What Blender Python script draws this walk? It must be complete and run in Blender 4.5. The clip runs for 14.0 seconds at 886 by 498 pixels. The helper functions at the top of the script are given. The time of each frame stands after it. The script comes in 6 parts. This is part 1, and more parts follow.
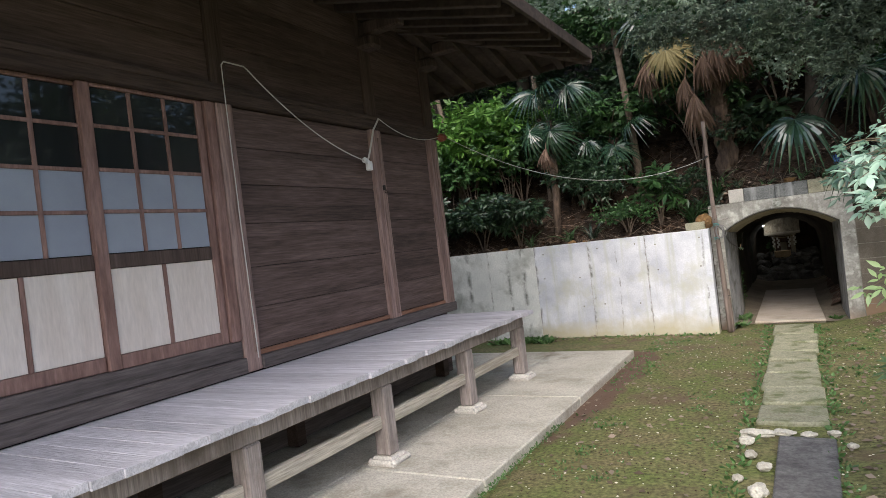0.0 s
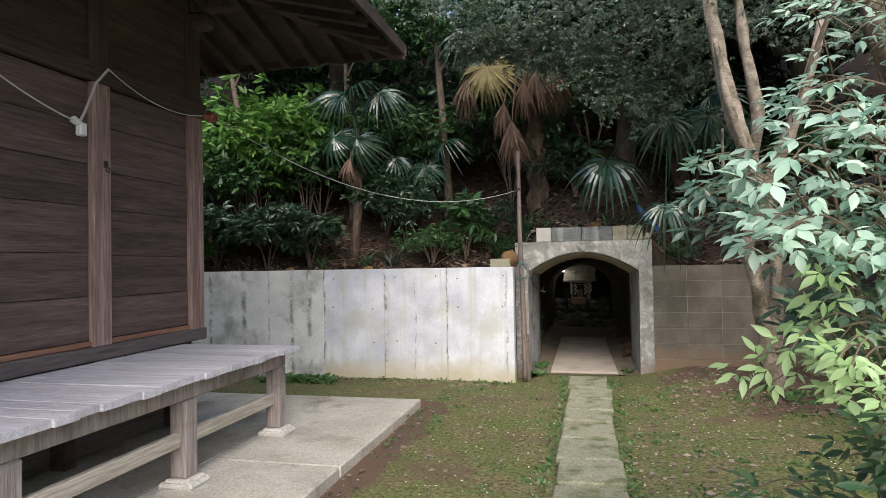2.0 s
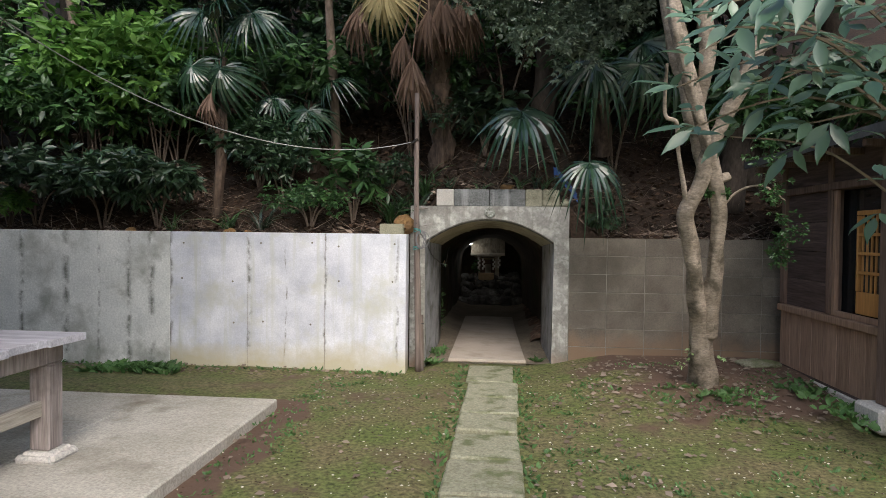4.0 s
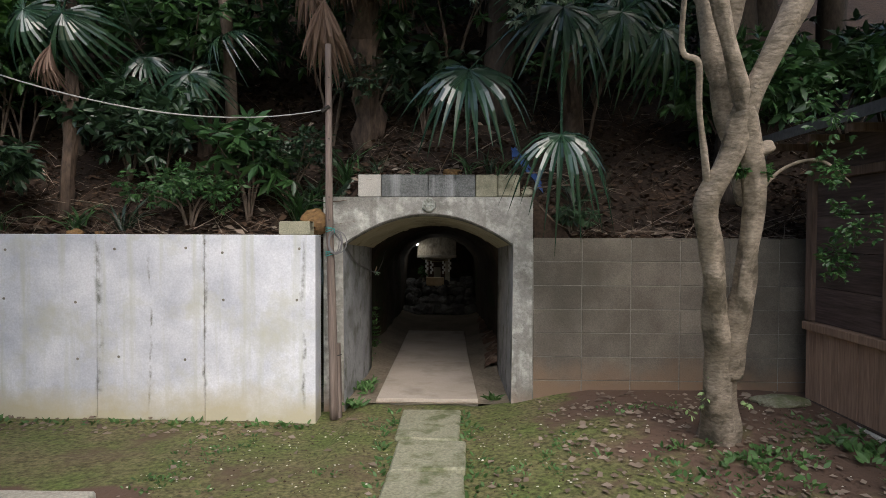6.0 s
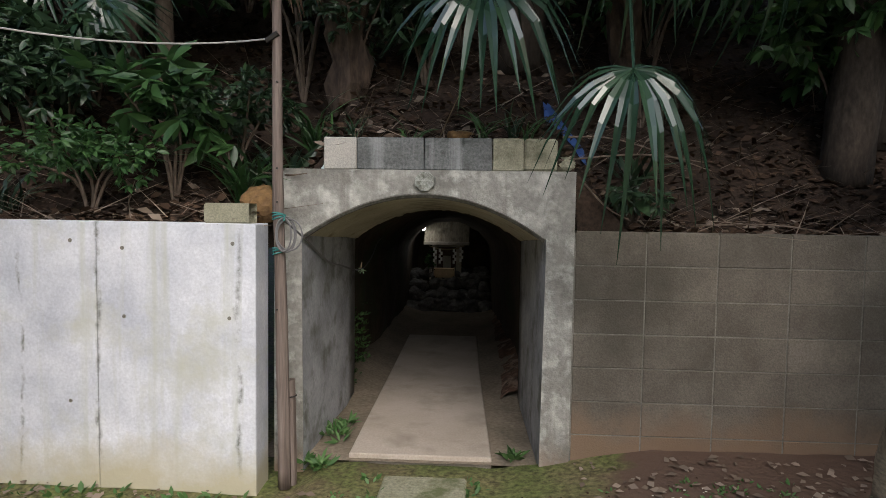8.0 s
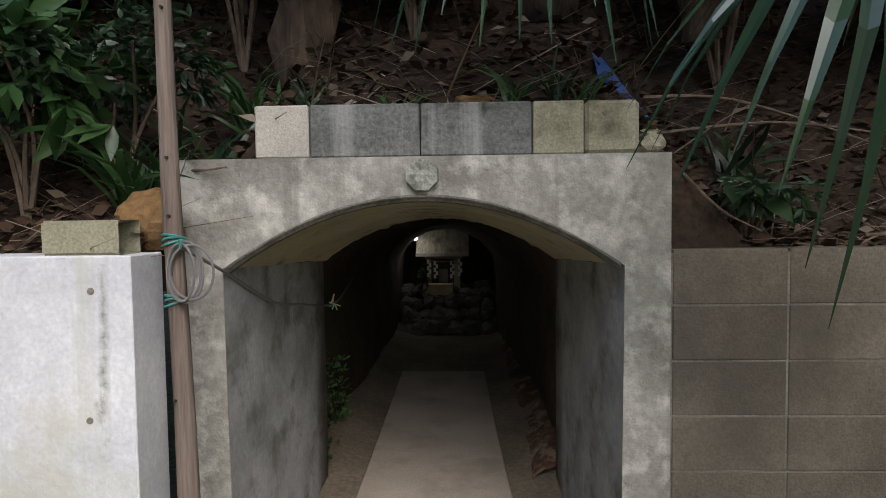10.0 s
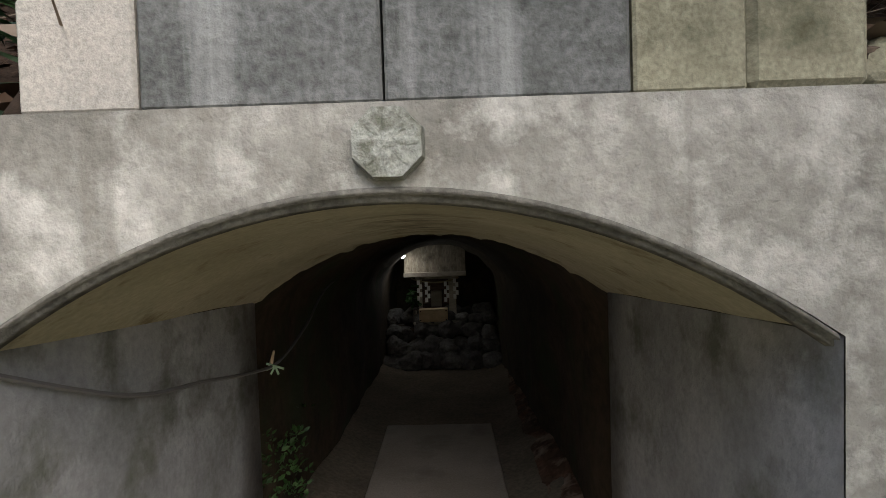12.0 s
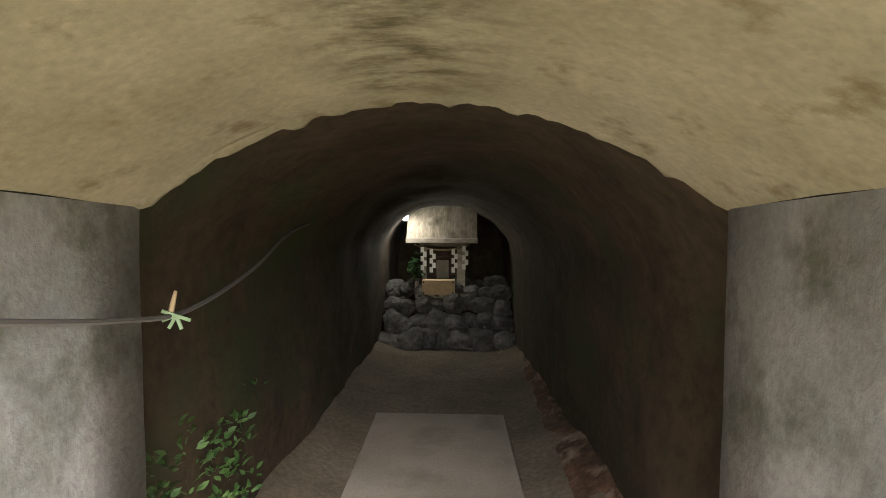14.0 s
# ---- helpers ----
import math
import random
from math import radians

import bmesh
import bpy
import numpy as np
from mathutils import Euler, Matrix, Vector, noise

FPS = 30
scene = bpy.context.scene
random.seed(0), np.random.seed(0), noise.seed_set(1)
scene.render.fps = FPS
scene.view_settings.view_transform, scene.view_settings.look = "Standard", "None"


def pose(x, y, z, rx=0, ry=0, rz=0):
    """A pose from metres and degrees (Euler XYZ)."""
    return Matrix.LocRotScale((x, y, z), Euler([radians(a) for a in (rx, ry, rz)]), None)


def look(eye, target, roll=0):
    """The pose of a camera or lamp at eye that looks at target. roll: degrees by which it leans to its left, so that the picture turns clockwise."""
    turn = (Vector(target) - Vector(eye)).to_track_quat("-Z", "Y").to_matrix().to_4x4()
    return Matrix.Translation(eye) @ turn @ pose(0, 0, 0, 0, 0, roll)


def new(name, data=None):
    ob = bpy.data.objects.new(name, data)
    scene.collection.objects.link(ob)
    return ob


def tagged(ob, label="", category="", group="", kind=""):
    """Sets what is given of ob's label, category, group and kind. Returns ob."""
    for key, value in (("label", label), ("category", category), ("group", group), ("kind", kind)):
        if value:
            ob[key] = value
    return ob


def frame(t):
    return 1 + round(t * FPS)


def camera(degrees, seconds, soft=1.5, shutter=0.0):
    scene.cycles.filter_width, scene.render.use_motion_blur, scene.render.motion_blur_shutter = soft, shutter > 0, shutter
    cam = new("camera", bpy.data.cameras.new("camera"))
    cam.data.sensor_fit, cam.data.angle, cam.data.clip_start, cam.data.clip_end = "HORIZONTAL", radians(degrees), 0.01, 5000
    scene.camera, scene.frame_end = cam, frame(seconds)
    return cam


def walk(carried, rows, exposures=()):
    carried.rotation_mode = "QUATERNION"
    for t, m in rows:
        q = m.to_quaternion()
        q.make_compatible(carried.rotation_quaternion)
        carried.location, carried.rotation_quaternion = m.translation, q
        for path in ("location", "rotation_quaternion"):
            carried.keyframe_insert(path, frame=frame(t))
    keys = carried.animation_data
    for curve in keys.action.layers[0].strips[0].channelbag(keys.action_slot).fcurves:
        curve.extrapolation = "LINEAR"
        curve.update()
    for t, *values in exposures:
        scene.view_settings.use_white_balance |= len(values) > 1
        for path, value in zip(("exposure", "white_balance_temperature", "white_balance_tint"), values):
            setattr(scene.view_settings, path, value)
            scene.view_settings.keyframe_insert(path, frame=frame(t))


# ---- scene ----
cam = camera(71.0, 14.0, 0.85)
PATH = [
    (0, (0.701, 0.741, 1.507), (-0.303, 2.471, 1.502), -6.8),
    (0.5, (0.608, 1.081, 1.502), (-0.195, 2.912, 1.512), -4.4),
    (1, (0.551, 1.384, 1.464), (-0.091, 3.278, 1.488), -3.6),
    (1.5, (0.531, 1.754, 1.452), (-0.067, 3.662, 1.492), -2.8),
    (2, (0.528, 2.07, 1.424), (0.068, 4.016, 1.463), -1.1),
    (2.5, (0.523, 2.406, 1.411), (0.221, 4.382, 1.454), 0.4),
    (3, (0.547, 2.732, 1.374), (0.248, 4.709, 1.337), 0.8),
    (3.5, (0.555, 3.07, 1.355), (0.266, 5.049, 1.33), 0.8),
    (4, (0.561, 3.432, 1.34), (0.374, 5.422, 1.293), 0.7),
    (6.5, (0.751, 5.41, 1.372), (0.702, 7.409, 1.32), 0.2),
    (7, (0.821, 5.783, 1.386), (0.669, 7.776, 1.324), 0.7),
    (7.5, (0.77, 6.155, 1.379), (0.606, 8.146, 1.283), 1.3),
    (8, (0.714, 6.505, 1.409), (0.612, 8.499, 1.292), 0.9),
    (10.5, (0.555, 8.126, 1.439), (0.481, 10.123, 1.339), -0.9),
    (11, (0.538, 8.425, 1.434), (0.447, 10.42, 1.338), -0.7),
    (11.5, (0.515, 8.716, 1.46), (0.45, 10.713, 1.369), -1.4),
    (12, (0.532, 8.95, 1.448), (0.491, 10.949, 1.382), -1.8),
    (12.5, (0.557, 9.132, 1.427), (0.419, 11.127, 1.391), -0.9),
    (13, (0.55, 9.317, 1.354), (0.401, 11.31, 1.271), -0.7),
    (13.5, (0.524, 9.577, 1.289), (0.409, 11.57, 1.178), -0.1),
    (14, (0.512, 9.814, 1.194), (0.443, 11.81, 1.086), 0.2),
]
EXPOSURES = [(0, 1.05, 6150, 10), (4, 0.95, 6150, 10), (6.5, 0.7, 6100, 10), (8, 0.65, 6100, 10), (11, 0.8, 6100, 10), (12.3, 1.15, 6200, 10), (13, 1.65, 6350, 10), (13.5, 2.6, 6500, 10), (14, 3.35, 6450, 8)]
walk(cam, [(t, look(eye, target, roll)) for t, eye, target, roll in PATH], EXPOSURES)

# ---- world, sun, lamps ----
world = bpy.data.worlds.new("sky_world")
scene.world = world
world.use_nodes = True
wn = world.node_tree.nodes
sky = wn.new("ShaderNodeTexSky")
sky.sky_type = "NISHITA"
sky.sun_disc = False
sky.sun_elevation, sky.sun_rotation = radians(47), radians(160)
sky.air_density, sky.dust_density, sky.ozone_density = 1.0, 4.0, 0.6
wn["Background"].inputs["Strength"].default_value = 0.15
world.node_tree.links.new(sky.outputs["Color"], wn["Background"].inputs["Color"])

sun = new("sun", bpy.data.lights.new("sun", "SUN"))
sun.data.energy, sun.data.angle, sun.data.color = 0.8, radians(50), (1.0, 0.985, 0.95)
sun.matrix_world = look((1.5, -8.0, 13.0), (0.0, 5.0, 0.0))

bulb_lamp = new("shrine_bulb_light", bpy.data.lights.new("shrine_bulb_light", "POINT"))
bulb_lamp.data.energy, bulb_lamp.data.shadow_soft_size, bulb_lamp.data.color = 0.17, 0.03, (1.0, 0.93, 0.8)
bulb_lamp.location = (-0.04, 15.42, 1.12)


# ---- materials ----
def surface(name, c1, c2, scale=6.0, rough=0.85, bump=0.3, stretch=(1, 1, 1), stain=None, stain_scale=1.2, stain_at=(0.5, 0.68),
            fine=60.0, fine_amount=0.25, vary=0.0, island=0.0, spec=0.3, bump_scale=None, detail=6.0, streak=None, seeps=()):
    """Two colours mixed by a noise, a finer grain, optional stains and vertical streaks, relief."""
    m = bpy.data.materials.new(name)
    m.use_nodes = True
    nt = m.node_tree
    n, l = nt.nodes, nt.links
    b = n["Principled BSDF"]
    b.inputs["Roughness"].default_value = rough
    b.inputs["Specular IOR Level"].default_value = spec
    geo = n.new("ShaderNodeNewGeometry")
    mp = n.new("ShaderNodeMapping")
    mp.inputs["Scale"].default_value = stretch
    l.new(geo.outputs["Position"], mp.inputs["Vector"])

    def tex(s, d=detail, r=0.6, vec=mp.outputs["Vector"]):
        t = n.new("ShaderNodeTexNoise")
        t.inputs["Scale"].default_value, t.inputs["Detail"].default_value, t.inputs["Roughness"].default_value = s, d, r
        l.new(vec, t.inputs["Vector"])
        return t.outputs["Fac"]

    def ramp(fac, lo, hi):
        r = n.new("ShaderNodeMapRange")
        r.inputs["From Min"].default_value, r.inputs["From Max"].default_value = lo, hi
        l.new(fac, r.inputs["Value"])
        return r.outputs["Result"]

    def mix(fac, a, c, mode="MIX"):
        x = n.new("ShaderNodeMix")
        x.data_type, x.blend_type = "RGBA", mode
        for value, socket in ((fac, x.inputs["Factor"]), (a, x.inputs[6]), (c, x.inputs[7])):
            if isinstance(value, bpy.types.NodeSocket):
                l.new(value, socket)
            elif isinstance(value, tuple):
                socket.default_value = (*value, 1)
            else:
                socket.default_value = value
        return x.outputs[2]

    big = tex(scale)
    col = mix(ramp(big, 0.35, 0.65), c1, c2)
    grain = tex(fine, 3.0)
    g = n.new("ShaderNodeMapRange")
    g.inputs["From Min"].default_value, g.inputs["From Max"].default_value = 0.3, 0.7
    g.inputs["To Min"].default_value, g.inputs["To Max"].default_value = 1 - fine_amount, 1 + fine_amount
    l.new(grain, g.inputs["Value"])
    bright = g.outputs["Result"]
    if vary:
        info = n.new("ShaderNodeObjectInfo")
        v = n.new("ShaderNodeMapRange")
        v.inputs["To Min"].default_value, v.inputs["To Max"].default_value = 1 - vary, 1 + vary
        l.new(info.outputs["Random"], v.inputs["Value"])
        mu = n.new("ShaderNodeMath")
        mu.operation = "MULTIPLY"
        l.new(bright, mu.inputs[0]), l.new(v.outputs["Result"], mu.inputs[1])
        bright = mu.outputs[0]
    if island:
        v = n.new("ShaderNodeMapRange")
        v.inputs["To Min"].default_value, v.inputs["To Max"].default_value = 1 - island, 1 + island
        l.new(geo.outputs["Random Per Island"], v.inputs["Value"])
        mu = n.new("ShaderNodeMath")
        mu.operation = "MULTIPLY"
        l.new(bright, mu.inputs[0]), l.new(v.outputs["Result"], mu.inputs[1])
        bright = mu.outputs[0]
    hs = n.new("ShaderNodeHueSaturation")
    l.new(col, hs.inputs["Color"]), l.new(bright, hs.inputs["Value"])
    col = hs.outputs["Color"]
    if stain:
        col = mix(ramp(tex(stain_scale, 8.0, 0.65, geo.outputs["Position"]), *stain_at), col, stain)
    if streak:
        sm = n.new("ShaderNodeMapping")
        sm.inputs["Scale"].default_value = (9, 9, 0.5)
        l.new(geo.outputs["Position"], sm.inputs["Vector"])
        col = mix(ramp(tex(1.0, 5.0, 0.6, sm.outputs["Vector"]), 0.52, 0.75), col, streak)
    for x_at, wide in seeps:
        sep = n.new("ShaderNodeSeparateXYZ")
        l.new(geo.outputs["Position"], sep.inputs["Vector"])
        off = n.new("ShaderNodeMath")
        off.operation, off.inputs[1].default_value = "ADD", -x_at
        l.new(sep.outputs["X"], off.inputs[0])
        wig = n.new("ShaderNodeMath")
        wig.operation, wig.inputs[1].default_value, wig.inputs[2].default_value = "MULTIPLY_ADD", 0.09, -0.045
        l.new(tex(3.5, 6.0, 0.7, geo.outputs["Position"]), wig.inputs[0])
        tot = n.new("ShaderNodeMath")
        tot.operation = "ADD"
        l.new(off.outputs[0], tot.inputs[0]), l.new(wig.outputs[0], tot.inputs[1])
        ab = n.new("ShaderNodeMath")
        ab.operation = "ABSOLUTE"
        l.new(tot.outputs[0], ab.inputs[0])
        mu = n.new("ShaderNodeMath")
        mu.operation = "MULTIPLY"
        l.new(ramp(ab.outputs[0], wide, 0.0), mu.inputs[0])
        l.new(ramp(tex(5.0, 6.0, 0.7, geo.outputs["Position"]), 0.46, 0.6), mu.inputs[1])
        col = mix(mu.outputs[0], col, (0.16, 0.165, 0.14))
    l.new(col, b.inputs["Base Color"])
    bp = n.new("ShaderNodeBump")
    bp.inputs["Strength"].default_value, bp.inputs["Distance"].default_value = bump, 0.01
    l.new(tex(bump_scale or fine, 5.0), bp.inputs["Height"])
    l.new(bp.outputs["Normal"], b.inputs["Normal"])
    return m


def leaf_material(name, c1, c2, rough=0.4, spec=0.5, through_light=0.25):
    """A glossy leaf: colour differs leaf by leaf, and some light passes through."""
    m = bpy.data.materials.new(name)
    m.use_nodes = True
    n, l = m.node_tree.nodes, m.node_tree.links
    b = n["Principled BSDF"]
    b.inputs["Roughness"].default_value = rough
    b.inputs["Specular IOR Level"].default_value = spec
    geo = n.new("ShaderNodeNewGeometry")
    r = n.new("ShaderNodeValToRGB")
    r.color_ramp.elements[0].color, r.color_ramp.elements[1].color = (*c1, 1), (*c2, 1)
    r.color_ramp.elements[1].position = 0.95
    l.new(geo.outputs["Random Per Island"], r.inputs["Fac"])
    t = n.new("ShaderNodeTexNoise")
    t.inputs["Scale"].default_value = 1.3
    l.new(geo.outputs["Position"], t.inputs["Vector"])
    hs = n.new("ShaderNodeHueSaturation")
    v = n.new("ShaderNodeMapRange")
    v.inputs["From Min"].default_value, v.inputs["From Max"].default_value = 0.3, 0.7
    v.inputs["To Min"].default_value, v.inputs["To Max"].default_value = 0.7, 1.3
    l.new(t.outputs["Fac"], v.inputs["Value"]), l.new(v.outputs["Result"], hs.inputs["Value"])
    l.new(r.outputs["Color"], hs.inputs["Color"])
    l.new(hs.outputs["Color"], b.inputs["Base Color"])
    tr = n.new("ShaderNodeBsdfTranslucent")
    l.new(hs.outputs["Color"], tr.inputs["Color"])
    mx = n.new("ShaderNodeMixShader")
    mx.inputs["Fac"].default_value = through_light
    l.new(b.outputs["BSDF"], mx.inputs[1]), l.new(tr.outputs["BSDF"], mx.inputs[2])
    l.new(mx.outputs["Shader"], n["Material Output"].inputs["Surface"])
    return m


def plain(name, c, rough=0.5, metallic=0.0, emit=0.0):
    m = bpy.data.materials.new(name)
    m.use_nodes = True
    b = m.node_tree.nodes["Principled BSDF"]
    b.inputs["Base Color"].default_value = (*c, 1)
    b.inputs["Roughness"].default_value, b.inputs["Metallic"].default_value = rough, metallic
    if emit:
        b.inputs["Emission Color"].default_value, b.inputs["Emission Strength"].default_value = (*c, 1), emit
    return m


MOSS = surface("moss_and_soil", (0.105, 0.13, 0.036), (0.15, 0.128, 0.062), 2.6, 0.95, 1.0, stain=(0.125, 0.085, 0.055), stain_scale=1.1,
               stain_at=(0.54, 0.68), fine=34, fine_amount=0.6, bump_scale=30)


def bare_earth(m, earth):
    """Bare reddish earth along the terrace edge and before the block wall, with a ragged border, in place of the moss."""
    n, l = m.node_tree.nodes, m.node_tree.links
    b = n["Principled BSDF"]
    old = b.inputs["Base Color"].links[0].from_socket
    geo = n.new("ShaderNodeNewGeometry")
    sep = n.new("ShaderNodeSeparateXYZ")
    l.new(geo.outputs["Position"], sep.inputs["Vector"])
    t = n.new("ShaderNodeTexNoise")
    t.inputs["Scale"].default_value, t.inputs["Detail"].default_value = 2.2, 8.0
    l.new(geo.outputs["Position"], t.inputs["Vector"])

    def step(socket, lo, hi):
        r = n.new("ShaderNodeMapRange")
        r.inputs["From Min"].default_value, r.inputs["From Max"].default_value = lo, hi
        l.new(socket, r.inputs["Value"])
        return r.outputs["Result"]

    def op(kind, p, q):
        x = n.new("ShaderNodeMath")
        x.operation = kind
        for v, s in ((p, x.inputs[0]), (q, x.inputs[1])):
            if isinstance(v, float):
                s.default_value = v
            else:
                l.new(v, s)
        return x.outputs[0]

    strip = op("MULTIPLY", op("MULTIPLY", step(sep.outputs["X"], -0.7, -1.02), step(sep.outputs["Y"], 4.6, 6.0)), step(sep.outputs["Y"], 8.5, 8.0))
    right = op("MULTIPLY", step(sep.outputs["X"], 0.8, 2.0), step(sep.outputs["Y"], 6.6, 9.6))
    edge = op("ADD", op("MAXIMUM", strip, right), op("MULTIPLY", op("SUBTRACT", t.outputs["Fac"], 0.5), 1.5))
    mx = n.new("ShaderNodeMix")
    mx.data_type = "RGBA"
    l.new(step(edge, 0.42, 0.62), mx.inputs["Factor"])
    l.new(old, mx.inputs[6])
    mx.inputs[7].default_value = (*earth, 1)
    l.new(mx.outputs[2], b.inputs["Base Color"])


bare_earth(MOSS, (0.125, 0.08, 0.056))


def mud_splash(m, mud, height, ragged):
    """Dried mud splashed up from the ground, with a ragged upper border."""
    n, l = m.node_tree.nodes, m.node_tree.links
    b = n["Principled BSDF"]
    old = b.inputs["Base Color"].links[0].from_socket
    geo = n.new("ShaderNodeNewGeometry")
    sep = n.new("ShaderNodeSeparateXYZ")
    l.new(geo.outputs["Position"], sep.inputs["Vector"])
    t = n.new("ShaderNodeTexNoise")
    t.inputs["Scale"].default_value, t.inputs["Detail"].default_value, t.inputs["Roughness"].default_value = 3.0, 8.0, 0.7
    l.new(geo.outputs["Position"], t.inputs["Vector"])
    x = n.new("ShaderNodeMath")
    x.operation, x.inputs[1].default_value = "MULTIPLY_ADD", ragged
    l.new(t.outputs["Fac"], x.inputs[0]), l.new(sep.outputs["Z"], x.inputs[2])
    r = n.new("ShaderNodeMapRange")
    r.inputs["From Min"].default_value, r.inputs["From Max"].default_value = height + ragged * 0.5 + 0.1, height + ragged * 0.5 - 0.12
    l.new(x.outputs[0], r.inputs["Value"])
    mx = n.new("ShaderNodeMix")
    mx.data_type = "RGBA"
    l.new(r.outputs["Result"], mx.inputs["Factor"])
    l.new(old, mx.inputs[6])
    mx.inputs[7].default_value = (*mud, 1)
    l.new(mx.outputs[2], b.inputs["Base Color"])


SOIL = surface("leafy_soil", (0.028, 0.019, 0.013), (0.05, 0.032, 0.021), 3.0, 0.95, 0.9, fine=40, fine_amount=0.5, bump_scale=20)
RED_SOIL = surface("carved_red_earth", (0.05, 0.038, 0.025), (0.09, 0.066, 0.043), 3.5, 0.95, 0.8, stain=(0.055, 0.065, 0.032), stain_scale=1.6,
                   stain_at=(0.5, 0.66), fine=18, fine_amount=0.25, bump_scale=9)
TUNNEL_FLOOR = surface("trodden_earth", (0.27, 0.225, 0.165), (0.17, 0.138, 0.1), 2.0, 0.9, 0.4, fine=40, fine_amount=0.25)
WALL_CONCRETE = surface("pale_formwork_concrete", (0.5, 0.52, 0.575), (0.73, 0.74, 0.775), 2.6, 0.85, 0.35, stain=(0.52, 0.525, 0.45), stain_scale=2.2,
                        stain_at=(0.52, 0.72), streak=(0.5, 0.515, 0.45), fine=70, fine_amount=0.1, seeps=((-2.0, 0.035), (-1.2, 0.018), (-2.84, 0.03), (-0.47, 0.02), (-1.62, 0.012)), bump_scale=14)
OLD_CONCRETE = surface("old_patched_concrete", (0.6, 0.615, 0.59), (0.75, 0.755, 0.72), 3.2, 0.9, 0.45, stain=(0.36, 0.37, 0.33), stain_scale=1.8,
                       stain_at=(0.5, 0.66), fine=50, fine_amount=0.15, seeps=((-3.3, 0.04), (-3.63, 0.02), (-4.0, 0.05), (-3.05, 0.05), (-4.5, 0.04)))
PORTAL_CONCRETE = surface("weathered_portal_render", (0.19, 0.182, 0.158), (0.37, 0.36, 0.325), 2.4, 0.9, 0.7, stain=(0.57, 0.56, 0.515), stain_scale=7.0,
                          stain_at=(0.5, 0.66), fine=42, fine_amount=0.16, streak=(0.18, 0.17, 0.145), bump_scale=55, detail=9.0)
JAMB_CONCRETE = surface("smooth_jamb_render", (0.26, 0.265, 0.27), (0.43, 0.435, 0.445), 3.0, 0.85, 0.35, stain=(0.16, 0.165, 0.14), stain_scale=4.5,
                        stain_at=(0.5, 0.66), fine=50, fine_amount=0.12)
RIM_CONCRETE = surface("worn_edge_with_shadow_line", (0.1, 0.095, 0.082), (0.2, 0.19, 0.165), 8.0, 0.9, 0.5, fine=80, fine_amount=0.3)
VAULT_RENDER = surface("yellowish_vault_render", (0.35, 0.318, 0.222), (0.47, 0.435, 0.32), 3.0, 0.85, 0.4, stain=(0.24, 0.2, 0.12), stain_scale=7.0,
                       stain_at=(0.56, 0.68), fine=60, fine_amount=0.12, bump_scale=15)
BLOCK = surface("dirty_concrete_block", (0.115, 0.1, 0.08), (0.19, 0.166, 0.134), 2.4, 0.92, 0.4, stain=(0.085, 0.078, 0.06), stain_scale=1.0,
                stain_at=(0.48, 0.66), fine=110, fine_amount=0.2, vary=0.14)
MUD_BLOCK = surface("mud_splashed_block", (0.15, 0.118, 0.082), (0.21, 0.155, 0.105), 2.4, 0.95, 0.4, stain=(0.13, 0.075, 0.05), stain_scale=2.2, fine=90,
                    fine_amount=0.2, vary=0.1)
mud_splash(BLOCK, (0.21, 0.145, 0.095), 0.3, 0.5)
mud_splash(PORTAL_CONCRETE, (0.26, 0.18, 0.125), 0.06, 0.45)
mud_splash(WALL_CONCRETE, (0.5, 0.46, 0.33), 0.13, 0.5)


def drip_stain(m, stain, x_at, wide, y0, y1):
    """A dark damp stain along the crown of the vault, broken into ragged cross strokes."""
    n, l = m.node_tree.nodes, m.node_tree.links
    b = n["Principled BSDF"]
    old = b.inputs["Base Color"].links[0].from_socket
    geo, sep, mp, t = n.new("ShaderNodeNewGeometry"), n.new("ShaderNodeSeparateXYZ"), n.new("ShaderNodeMapping"), n.new("ShaderNodeTexNoise")
    l.new(geo.outputs["Position"], sep.inputs["Vector"])
    mp.inputs["Scale"].default_value = (7, 15, 7)
    l.new(geo.outputs["Position"], mp.inputs["Vector"]), l.new(mp.outputs["Vector"], t.inputs["Vector"])
    t.inputs["Scale"].default_value, t.inputs["Detail"].default_value, t.inputs["Roughness"].default_value = 1.0, 8.0, 0.7

    def span(socket, lo, hi):
        r = n.new("ShaderNodeMapRange")
        r.inputs["From Min"].default_value, r.inputs["From Max"].default_value = lo, hi
        l.new(socket, r.inputs["Value"])
        return r.outputs["Result"]

    def times(p, q):
        x = n.new("ShaderNodeMath")
        x.operation = "MULTIPLY"
        l.new(p, x.inputs[0]), l.new(q, x.inputs[1])
        return x.outputs[0]

    across = times(span(sep.outputs["X"], x_at - wide, x_at - wide * 0.2), span(sep.outputs["X"], x_at + wide, x_at + wide * 0.2))
    along = times(span(sep.outputs["Y"], y0, y0 + 0.2), span(sep.outputs["Y"], y1, y1 - 0.1))
    mx = n.new("ShaderNodeMix")
    mx.data_type = "RGBA"
    l.new(times(times(across, along), span(t.outputs["Fac"], 0.42, 0.62)), mx.inputs["Factor"])
    l.new(old, mx.inputs[6])
    mx.inputs[7].default_value = (*stain, 1)
    l.new(mx.outputs[2], b.inputs["Base Color"])


